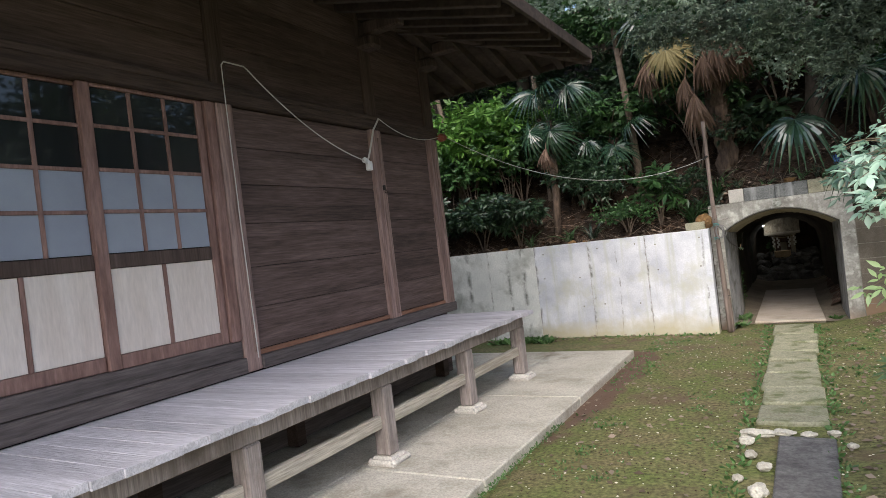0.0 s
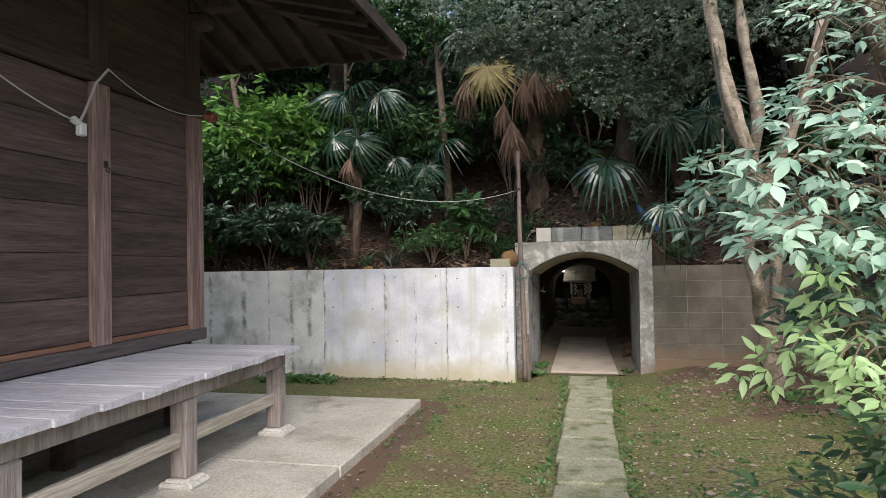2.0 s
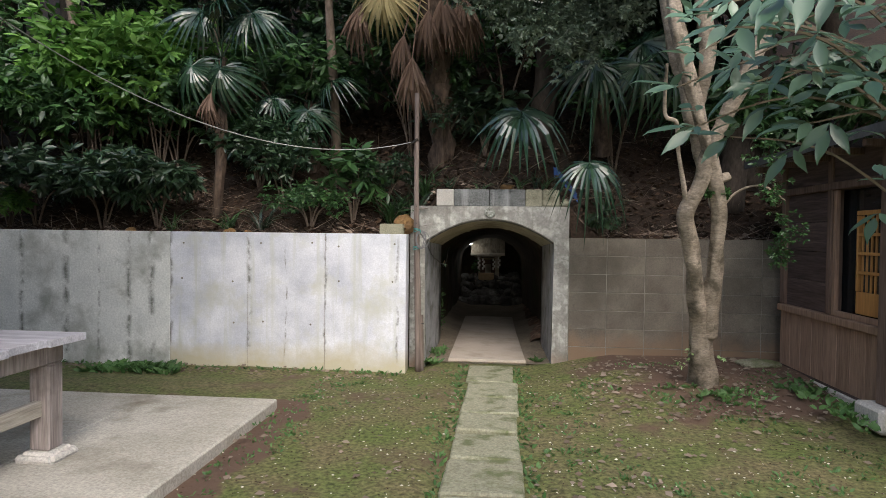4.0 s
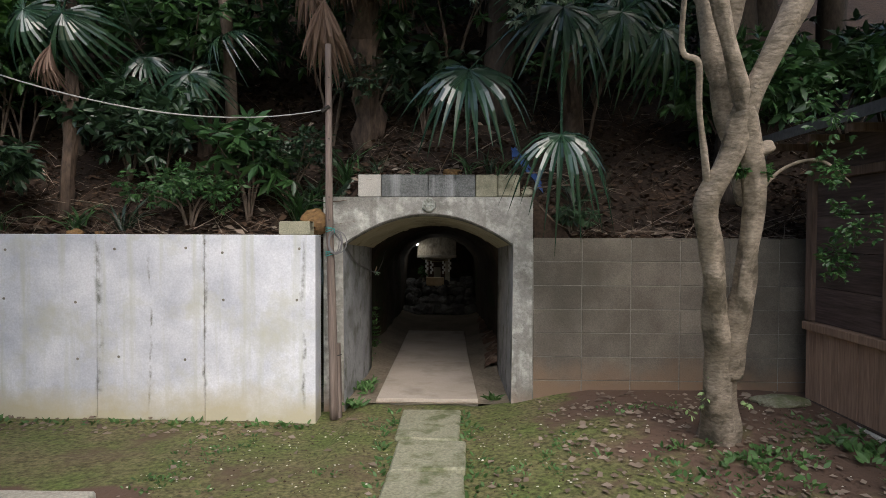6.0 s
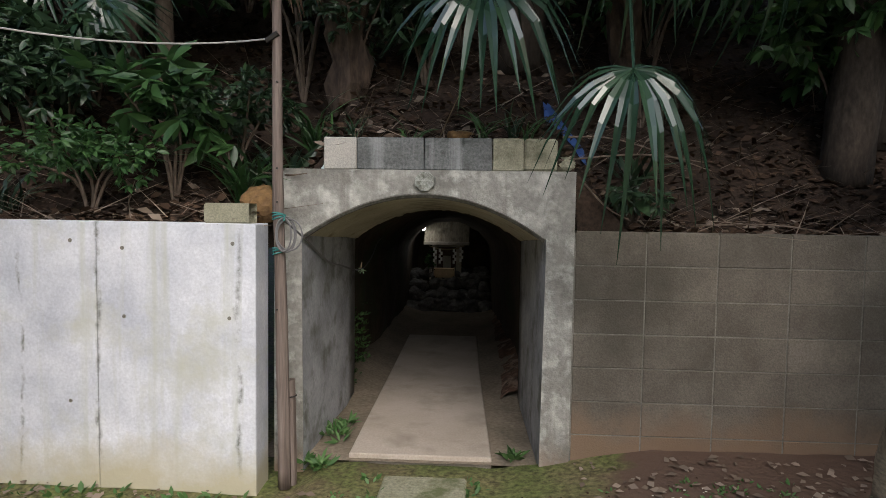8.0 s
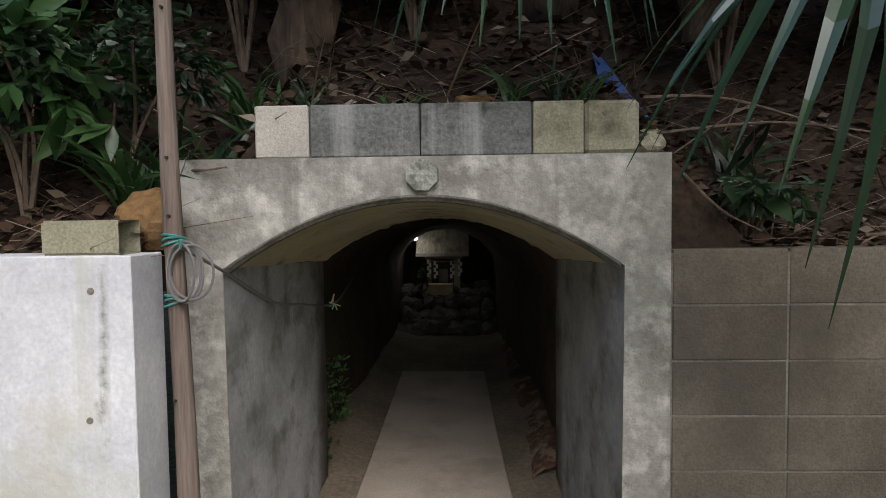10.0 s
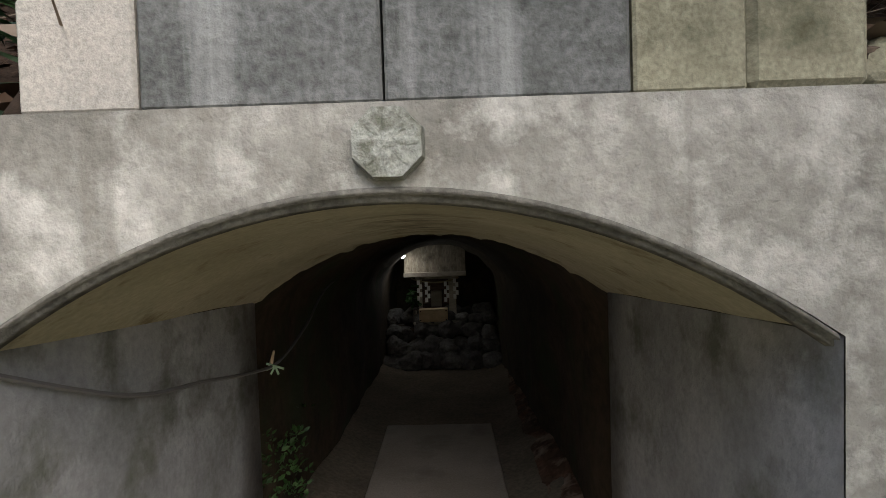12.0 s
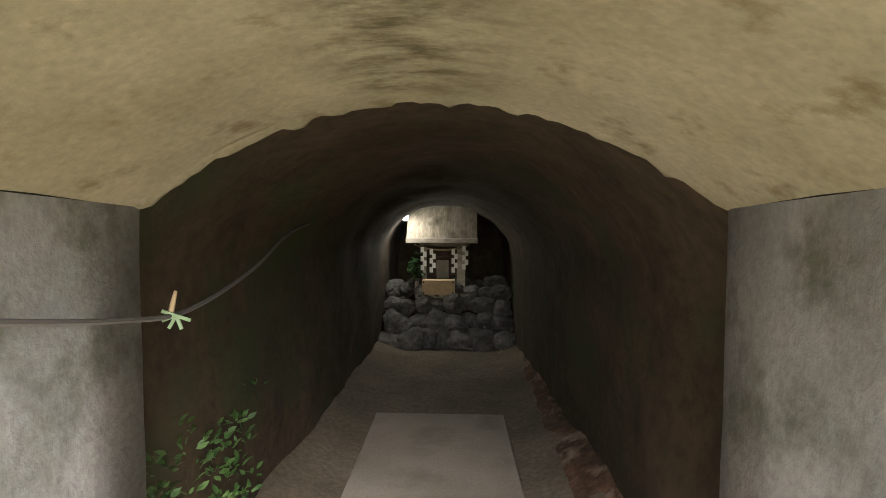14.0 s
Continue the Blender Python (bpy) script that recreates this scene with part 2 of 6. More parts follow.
drip_stain(VAULT_RENDER, (0.13, 0.11, 0.065), 0.42, 0.2, 10.15, 11.1)
RED_LEDGE = surface("raw_red_earth", (0.2, 0.105, 0.065), (0.11, 0.075, 0.05), 5.0, 0.95, 0.9, stain=(0.42, 0.31, 0.23), stain_scale=6.0, stain_at=(0.5, 0.66), fine=24, fine_amount=0.4, bump_scale=16)
MORTAR = surface("pale_mortar", (0.25, 0.235, 0.2), (0.14, 0.13, 0.11), 5, 0.95, 0.4, fine=90)
COPING_LIGHT = surface("pale_coping_stone", (0.5, 0.47, 0.42), (0.42, 0.4, 0.36), 5, 0.9, 0.4, fine=150, fine_amount=0.2)
COPING_DARK = surface("stained_granite_coping", (0.11, 0.115, 0.11), (0.26, 0.265, 0.26), 4.0, 0.75, 0.7, stain=(0.045, 0.05, 0.042), stain_scale=4.0,
                      stain_at=(0.48, 0.62), fine=65, fine_amount=0.35, streak=(0.42, 0.43, 0.42))
COPING_GREEN = surface("lichened_coping_stone", (0.28, 0.27, 0.19), (0.36, 0.34, 0.25), 4, 0.9, 0.4, stain=(0.1, 0.1, 0.06), stain_scale=4, fine=120)
MEDAL = surface("carved_emblem_stone", (0.3, 0.31, 0.275), (0.42, 0.43, 0.39), 12, 0.9, 0.6, stain=(0.17, 0.175, 0.14), stain_scale=16, stain_at=(0.5, 0.62), fine=150)
TERRACE = surface("worn_terrace_concrete", (0.4, 0.375, 0.31), (0.54, 0.515, 0.445), 1.8, 0.9, 0.4, stain=(0.22, 0.19, 0.14), stain_scale=1.7,
                  stain_at=(0.52, 0.72), fine=70, fine_amount=0.25)
SLAB = surface("tunnel_path_concrete", (0.42, 0.36, 0.29), (0.5, 0.44, 0.37), 2, 0.9, 0.25, stain=(0.33, 0.28, 0.22), stain_scale=2.5, fine=90, fine_amount=0.12)
PATH_STONE = surface("mossy_path_stone", (0.24, 0.232, 0.155), (0.35, 0.34, 0.25), 4.5, 0.92, 0.6, stain=(0.13, 0.14, 0.065), stain_scale=4.5, stain_at=(0.46, 0.62),
                     fine=60, fine_amount=0.3, vary=0.16)
PAD_STONE = surface("whitewashed_pad", (0.6, 0.57, 0.52), (0.5, 0.47, 0.42), 6, 0.9, 0.3, fine=60)
DARK_BOARD = surface("dark_weathered_boards", (0.07, 0.049, 0.043), (0.13, 0.091, 0.081), 2.2, 0.8, 0.5, stretch=(1, 0.35, 6), stain=(0.1, 0.074, 0.066), stain_scale=2.6,
                     stain_at=(0.58, 0.72), fine=14, fine_amount=0.35, vary=0.18, bump_scale=12)
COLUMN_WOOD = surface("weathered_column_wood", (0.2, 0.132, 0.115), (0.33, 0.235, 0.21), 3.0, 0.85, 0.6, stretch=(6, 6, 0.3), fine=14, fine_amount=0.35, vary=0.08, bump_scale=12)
# Darker copy of the column wood, with shade under the eaves in its colour.
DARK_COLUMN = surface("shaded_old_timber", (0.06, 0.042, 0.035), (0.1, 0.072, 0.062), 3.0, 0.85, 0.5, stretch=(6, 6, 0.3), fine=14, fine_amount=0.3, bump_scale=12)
RAIL_WOOD = surface("dark_rail_wood", (0.05, 0.036, 0.03), (0.085, 0.06, 0.05), 3.0, 0.85, 0.5, stretch=(6, 0.4, 6), fine=14, fine_amount=0.3, bump_scale=12)
SILL_WOOD = surface("grey_sill_wood", (0.085, 0.072, 0.07), (0.13, 0.11, 0.105), 3.0, 0.85, 0.5, stretch=(6, 0.4, 6), fine=14, fine_amount=0.3, bump_scale=12)
RED_STRIP = surface("reddish_sill_strip", (0.2, 0.1, 0.065), (0.28, 0.15, 0.1), 4.0, 0.8, 0.3, stretch=(6, 0.5, 6), fine=14)
DECK_WOOD = surface("grey_weathered_deck", (0.42, 0.41, 0.445), (0.57, 0.555, 0.595), 3.0, 0.75, 0.5, stretch=(0.5, 7, 6), fine=14, fine_amount=0.2, vary=0.12, bump_scale=12)
POST_WOOD = surface("bleached_post_wood", (0.25, 0.212, 0.195), (0.37, 0.32, 0.3), 3.0, 0.85, 0.6, stretch=(7, 7, 0.4), stain=(0.14, 0.115, 0.1), stain_scale=1.6, fine=14, fine_amount=0.3, bump_scale=12)
NUKI_WOOD = surface("bleached_rail_wood", (0.36, 0.32, 0.26), (0.48, 0.44, 0.37), 3.0, 0.85, 0.6, stretch=(7, 0.4, 7), fine=14, fine_amount=0.3, bump_scale=12)
DOOR_WOOD = surface("reddish_door_frame", (0.18, 0.105, 0.088), (0.28, 0.175, 0.15), 3.0, 0.75, 0.4, stretch=(4, 4, 0.6), fine=14, fine_amount=0.25)
PANEL_WOOD = surface("pale_plywood_panel", (0.62, 0.55, 0.49), (0.72, 0.66, 0.61), 1.8, 0.7, 0.1, stretch=(3, 3, 0.5), fine=20, fine_amount=0.08)
FROST = surface("frosted_pane_glass", (0.27, 0.3, 0.37), (0.32, 0.355, 0.42), 2.0, 0.35, 0.05, fine=200, fine_amount=0.04, spec=0.5)
SHED_WOOD = surface("brown_shed_boards", (0.28, 0.18, 0.125), (0.38, 0.25, 0.175), 2.4, 0.8, 0.4, stretch=(5, 5, 0.4), fine=14, fine_amount=0.25, vary=0.1)
SHED_POST = surface("old_shed_timber", (0.12, 0.078, 0.058), (0.19, 0.13, 0.1), 3.0, 0.85, 0.5, stretch=(6, 6, 0.4), fine=14, fine_amount=0.3, bump_scale=12)
LATTICE_WOOD = surface("orange_lattice_wood", (0.5, 0.24, 0.07), (0.6, 0.31, 0.1), 3, 0.6, 0.2, stretch=(4, 4, 0.4), fine=14, fine_amount=0.15)
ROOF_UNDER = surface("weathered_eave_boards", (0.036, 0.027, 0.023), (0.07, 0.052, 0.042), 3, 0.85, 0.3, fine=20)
ROOF_TOP = surface("dark_roof_metal", (0.08, 0.085, 0.09), (0.12, 0.12, 0.12), 3, 0.6, 0.2, fine=30)
BARK = surface("pale_ringed_bark", (0.2, 0.165, 0.122), (0.36, 0.3, 0.235), 4, 0.9, 1.0, stretch=(1, 1, 2.2), stain=(0.1, 0.085, 0.06), stain_scale=5, stain_at=(0.5, 0.64),
               fine=40, fine_amount=0.3, bump_scale=18)
BROWN_BARK = surface("brown_bark", (0.1, 0.075, 0.055), (0.17, 0.13, 0.1), 5, 0.95, 0.8, stretch=(1, 1, 0.4), fine=40, fine_amount=0.3, bump_scale=18)
DARK_BARK = surface("dark_damp_bark", (0.035, 0.028, 0.022), (0.07, 0.055, 0.043), 5, 0.95, 0.8, stretch=(1, 1, 0.4), fine=40, fine_amount=0.3, bump_scale=18)
PALM_BARK = surface("fibrous_palm_bark", (0.055, 0.04, 0.03), (0.1, 0.07, 0.05), 6, 0.95, 1.0, stretch=(1, 1, 0.3), fine=30, fine_amount=0.5, bump_scale=25)
POLE_WOOD = surface("grey_pole_wood", (0.12, 0.09, 0.075), (0.22, 0.175, 0.15), 4, 0.85, 0.5, stretch=(7, 7, 0.3), fine=14, fine_amount=0.3, bump_scale=14)
ROCK = surface("dark_mound_rock", (0.07, 0.068, 0.066), (0.14, 0.135, 0.13), 7, 0.85, 0.7, fine=40, fine_amount=0.3, vary=0.3)
YELLOW_ROCK = surface("ochre_rock", (0.24, 0.14, 0.05), (0.15, 0.09, 0.045), 6, 0.9, 0.7, fine=40, fine_amount=0.3)
SHRINE_WOOD = surface("old_shrine_wood", (0.4, 0.36, 0.3), (0.5, 0.46, 0.4), 4, 0.8, 0.3, stretch=(0.6, 4, 4), fine=30, fine_amount=0.2, stain=(0.25, 0.22, 0.18), stain_scale=5)
SHRINE_ROOF = surface("weathered_shrine_roof", (0.17, 0.145, 0.105), (0.3, 0.265, 0.21), 5, 0.85, 0.4, stretch=(4, 0.6, 0.6), fine=30, fine_amount=0.3, stain=(0.09, 0.075, 0.055), stain_scale=6)
BOX_WOOD = surface("fresh_box_wood", (0.55, 0.4, 0.25), (0.62, 0.47, 0.31), 4, 0.7, 0.2, fine=30, fine_amount=0.1)
PAPER = plain("white_paper", (0.8, 0.8, 0.78), 0.9)
OVERHEAD = plain("grey_overhead_cable", (0.4, 0.39, 0.37), 0.6)
ROPE = surface("straw_rope", (0.3, 0.25, 0.16), (0.4, 0.34, 0.22), 20, 0.95, 0.5, fine=120)
WIRE = plain("grey_cable", (0.17, 0.165, 0.165), 0.6)
WHITE_CABLE = plain("white_cable_sheath", (0.55, 0.53, 0.5), 0.6)
TEAL_CORD = plain("teal_nylon_cord", (0.06, 0.24, 0.22), 0.6)
GREEN_TAPE = plain("pale_green_tape", (0.35, 0.5, 0.32), 0.7)
WHITE_PLASTIC = plain("white_plastic", (0.8, 0.8, 0.8), 0.4)
# Near-black colour that stands for unlit gaps.
BLACK = plain("black_unlit_gap", (0.012, 0.011, 0.011), 0.95)
IRON = plain("dark_iron", (0.05, 0.045, 0.04), 0.6, 0.6)
INSULATOR = plain("red_brown_insulator", (0.25, 0.07, 0.04), 0.4)
BULB = plain("lit_bulb", (1.0, 0.97, 0.9), 0.4, 0.0, 25.0)
TARP = plain("blue_tarp_sheet", (0.05, 0.11, 0.32), 0.5)
PETAL = plain("pale_fallen_petals", (0.6, 0.57, 0.46), 0.8)
LITTER = leaf_material("dead_leaf_litter", (0.036, 0.021, 0.013), (0.092, 0.058, 0.037), 0.8, 0.2, 0.05)
PALE_LITTER = leaf_material("pale_dead_leaves", (0.12, 0.088, 0.062), (0.28, 0.225, 0.175), 0.8, 0.2, 0.05)
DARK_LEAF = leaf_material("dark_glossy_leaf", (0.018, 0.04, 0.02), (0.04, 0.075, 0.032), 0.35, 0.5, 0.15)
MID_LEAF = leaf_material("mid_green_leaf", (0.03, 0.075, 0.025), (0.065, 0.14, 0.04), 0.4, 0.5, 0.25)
# Yellow-green brightened to hold the skylight on the left foliage.
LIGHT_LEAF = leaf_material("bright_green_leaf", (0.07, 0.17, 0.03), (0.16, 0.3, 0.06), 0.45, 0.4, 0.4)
GREY_LEAF = leaf_material("small_grey_green_leaf", (0.11, 0.16, 0.11), (0.26, 0.32, 0.23), 0.34, 0.7, 0.4)
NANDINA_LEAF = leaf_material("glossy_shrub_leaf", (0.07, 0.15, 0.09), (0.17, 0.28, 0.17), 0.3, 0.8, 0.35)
# Glossy leaf whose pale base colour carries the sky's sheen.
SKY_SHEEN_LEAF = leaf_material("sky_sheen_shrub_leaf", (0.24, 0.39, 0.27), (0.45, 0.6, 0.46), 0.28, 0.9, 0.4)
# Deep green copy: the shade low in the shrub is put into its colour.
SHADE_LEAF = leaf_material("shaded_shrub_leaf", (0.04, 0.09, 0.04), (0.1, 0.17, 0.07), 0.35, 0.6, 0.25)
SHRUB_STEM = plain("thin_brown_stem", (0.13, 0.1, 0.06), 0.7)
YOUNG_LEAF = leaf_material("young_yellow_green_leaf", (0.3, 0.46, 0.16), (0.46, 0.62, 0.3), 0.4, 0.4, 0.35)
WEED = leaf_material("ground_weed_leaf", (0.05, 0.12, 0.03), (0.12, 0.22, 0.07), 0.5, 0.4, 0.3)
PALM_GREEN = leaf_material("fan_palm_green", (0.016, 0.042, 0.026), (0.034, 0.07, 0.036), 0.2, 0.85, 0.12)
PALM_DEAD = leaf_material("dead_palm_brown", (0.12, 0.075, 0.055), (0.22, 0.15, 0.11), 0.8, 0.2, 0.1)
PALM_STRAW = leaf_material("dying_palm_straw", (0.24, 0.2, 0.09), (0.36, 0.3, 0.15), 0.7, 0.3, 0.2)
GLASS = bpy.data.materials.new("window_glass")
GLASS.use_nodes = True
GLASS.node_tree.nodes["Principled BSDF"].inputs["Base Color"].default_value = (0.02, 0.022, 0.024, 1)
GLASS.node_tree.nodes["Principled BSDF"].inputs["Roughness"].default_value = 0.03
GLASS.node_tree.nodes["Principled BSDF"].inputs["Specular IOR Level"].default_value = 0.6


# ---- building tools ----
def root_place(ob):
    p = Vector((0, 0, 0))
    while ob:
        p += ob.location
        ob = ob.parent
    return p


def thing(name, place, label, category, group="", kind=""):
    ob = new(name)
    ob.location = place
    ob.empty_display_size = 0.1
    return tagged(ob, label, category, group, kind)


def part(name, bm, material, parent=None, label="", smooth=False):
    """Links a bmesh, drawn in world metres, as one mesh under a thing or a part."""
    me = bpy.data.meshes.new(name)
    if parent:
        bmesh.ops.translate(bm, verts=bm.verts, vec=-root_place(parent))
    bm.to_mesh(me)
    bm.free()
    me.materials.append(material)
    if smooth:
        me.shade_smooth()
    ob = new(name, me)
    ob.parent = parent
    return tagged(ob, label)


def piece(name, me, parent, m):
    """One more object on a mesh that alike pieces share, at the pose m in the world."""
    ob = new(name, me)
    ob.parent = parent
    ob.matrix_basis = Matrix.Translation(-root_place(parent)) @ m if parent else m
    return ob


def mesh_of(name, bm, material, smooth=False):
    me = bpy.data.meshes.new(name)
    bm.to_mesh(me)
    bm.free()
    me.materials.append(material)
    if smooth:
        me.shade_smooth()
    return me


def box(x0, x1, y0, y1, z0, z1, bevel=0.0, bm=None, wobble=0.0):
    own = bm is None
    if own:
        bm = bmesh.new()
    m = Matrix.LocRotScale(((x0 + x1) / 2, (y0 + y1) / 2, (z0 + z1) / 2), None, (x1 - x0, y1 - y0, z1 - z0))
    made = bmesh.ops.create_cube(bm, size=1.0, matrix=m)["verts"]
    if wobble:
        for v in made:
            v.co += Vector((random.uniform(-1, 1), random.uniform(-1, 1), random.uniform(-1, 1))) * wobble
    if bevel:
        edges = list({e for v in made for e in v.link_edges})
        bmesh.ops.bevel(bm, geom=edges, offset=bevel, segments=1, affect="EDGES")
    return bm


def tube(points, radii, sides=8, bm=None, rough=0.0, seed=0):
    """A tapered, slightly lumpy tube through points."""
    if bm is None:
        bm = bmesh.new()
    pts = [Vector(p) for p in points]
    rings = []
    side = None
    for i, p in enumerate(pts):
        d = (pts[min(i + 1, len(pts) - 1)] - pts[max(i - 1, 0)]).normalized()
        if side is None:
            side = d.orthogonal().normalized()
        side = (side - d * side.dot(d)).normalized()
        up = d.cross(side)
        r = radii[i] if isinstance(radii, (list, tuple)) else radii
        ring = []
        for k in range(sides):
            a = 2 * math.pi * k / sides
            w = 1 + rough * noise.noise(p * 4 + Vector((math.cos(a), math.sin(a), seed)) * 1.5)
            ring.append(bm.verts.new(p + (side * math.cos(a) + up * math.sin(a)) * r * w))
        rings.append(ring)
    for a, b in zip(rings, rings[1:]):
        for k in range(sides):
            bm.faces.new((a[k], a[(k + 1) % sides], b[(k + 1) % sides], b[k]))
    bm.faces.new(list(reversed(rings[0])))
    bm.faces.new(rings[-1])
    return bm


def smooth_line(points, radii, per=5):
    """Catmull-Rom points and radii along a rough line."""
    p = [Vector(q) for q in points]
    out, rad = [], []
    for i in range(len(p) - 1):
        a, b, c, d = p[max(i - 1, 0)], p[i], p[i + 1], p[min(i + 2, len(p) - 1)]
        for k in range(per):
            t = k / per
            out.append(0.5 * (2 * b + (c - a) * t + (2 * a - 5 * b + 4 * c - d) * t * t + (3 * b - a - 3 * c + d) * t ** 3))
            rad.append(radii[i] * (1 - t) + radii[i + 1] * t)
    out.append(p[-1])
    rad.append(radii[-1])
    return out, rad


def sheet(name, xs, ys, height, material, label, category, smooth=True):
    """A grid of heights over lists of x and y, as one piece of the setting."""
    X, Y = np.meshgrid(xs, ys)
    co = np.array([[x, y, height(x, y)] for x, y in zip(X.ravel(), Y.ravel())])
    w = len(xs)
    faces = [(j * w + i, j * w + i + 1, (j + 1) * w + i + 1, (j + 1) * w + i) for j in range(len(ys) - 1) for i in range(w - 1)]
    me = bpy.data.meshes.new(name)
    me.from_pydata(co.tolist(), [], faces)
    me.materials.append(material)
    if smooth:
        me.shade_smooth()
    return tagged(new(name, me), label, category, kind="structure")


def loft(name, rings, material, parent=None, label="", smooth=True):
    """Quads between rows of points that have the same count."""
    bm = bmesh.new()
    rows = [[bm.verts.new(p) for p in ring] for ring in rings]
    for a, b in zip(rows, rows[1:]):
        for i in range(len(a) - 1):
            bm.faces.new((a[i], a[i + 1], b[i + 1], b[i]))
    bmesh.ops.recalc_face_normals(bm, faces=bm.faces)
    return part(name, bm, material, parent, label, smooth)


# ---- foliage tools ----
LEAF = np.array([(0, 0, 0), (-0.2, 0.3, 0.03), (0, 0.32, -0.02), (0.2, 0.3, 0.03), (-0.19, 0.62, 0.02), (0, 0.64, -0.03), (0.19, 0.62, 0.02), (0, 1, -0.1)])
LEAF_FACES = [(0, 2, 1), (0, 3, 2), (1, 2, 5, 4), (2, 3, 6, 5), (4, 5, 7), (5, 6, 7)]
LANCE = np.array([(0, 0, 0)] + [(s * w, y, abs(s) * 0.035 - 0.13 * y * y) for y, w in ((0.12, 0.07), (0.3, 0.17), (0.48, 0.19), (0.68, 0.14), (0.86, 0.06)) for s in (-1, 0, 1)] + [(0, 1, -0.17)])
LANCE_FACES = [(0, 2, 1), (0, 3, 2)] + [f for k in range(4) for f in ((1 + 3 * k, 2 + 3 * k, 5 + 3 * k, 4 + 3 * k), (2 + 3 * k, 3 + 3 * k, 6 + 3 * k, 5 + 3 * k))] + [(13, 14, 16), (14, 15, 16)]
CHIP = np.array([(0, 0, 0), (-0.28, 0.5, 0.06), (0.28, 0.5, 0.06), (0, 1, -0.05)])
CHIP_FACES = [(0, 2, 1), (1, 2, 3)]


def unit(v):
    return v / np.maximum(np.linalg.norm(v, axis=1, keepdims=True), 1e-6)


def leaf_mesh(name, place, way, size, material, width=1.0, shape=LEAF, faces=LEAF_FACES, rng=None, flat=0.6, lean=(0.0, -0.35, 1.0)):
    """One mesh of many leaves: each grows from its place along its way, its face turned mostly up."""
    rng = rng or np.random.default_rng(1)
    n = len(place)
    y = unit(way)
    up = np.tile(np.array(lean, float), (n, 1)) * flat + rng.normal(0, 0.5, (n, 3))
    x = unit(np.cross(y, up))
    z = np.cross(x, y)
    s = np.asarray(size).reshape(-1, 1, 1) * np.ones((n, 1, 1))
    t = shape[None] * np.array([width, 1, 1])
    co = place[:, None] + s * (t[..., 0:1] * x[:, None] + t[..., 1:2] * y[:, None] + t[..., 2:3] * z[:, None])
    k = len(shape)
    loops = np.concatenate([np.array(f) for f in faces])
    sizes = np.array([len(f) for f in faces])
    idx = (loops[None] + k * np.arange(n)[:, None]).ravel()
    tot = np.tile(sizes, n)
    me = bpy.data.meshes.new(name)
    me.vertices.add(n * k)
    me.vertices.foreach_set("co", co.astype(np.float32).ravel())
    me.loops.add(len(idx))
    me.loops.foreach_set("vertex_index", idx.astype(np.int32))
    me.polygons.add(len(tot))
    me.polygons.foreach_set("loop_start", np.concatenate([[0], np.cumsum(tot)[:-1]]).astype(np.int32))
    me.update(calc_edges=True)
    me.materials.append(material)
    return me


def rosettes(centres, radii, count, per, rng, hollow=0.55, droop=0.25):
    """Places and ways of leaves: whorls of leaves at twig tips inside ellipsoids, mostly near their skin."""
    centres, radii = np.atleast_2d(centres), np.atleast_2d(radii)
    which = rng.integers(0, len(centres), count)
    d = unit(rng.normal(0, 1, (count, 3)))
    r = hollow + (1 - hollow) * rng.random((count, 1)) ** 0.6
    lump = 0.8 + 0.35 * np.sin(d[:, :1] * 5 + which[:, None]) * np.cos(d[:, 1:2] * 4 - d[:, 2:] * 6)
    tip = centres[which] + d * radii[which] * r * lump
    tip = np.repeat(tip, per, axis=0)
    out = np.repeat(d, per, axis=0)
    way = unit(rng.normal(0, 1, (count * per, 3)) * [1, 1, 0.45] + out * 0.6 - [0, 0, droop])
    return tip + way * 0.004, way


def leafy(name, parent, centres, radii, count, per, size, material, rng, width=1.0, hollow=0.55, droop=0.25, shape=LEAF, faces=LEAF_FACES, keep=None):
    p, w = rosettes(centres, radii, count, per, rng, hollow, droop)
    if keep is not None:
        ok = keep(p)
        p, w = p[ok], w[ok]
    me = leaf_mesh(name, p - np.array(root_place(parent)), w, size * rng.uniform(0.65, 1.2, len(p)), material, width, shape, faces, rng)
    ob = new(name, me)
    ob.parent = parent
    return ob


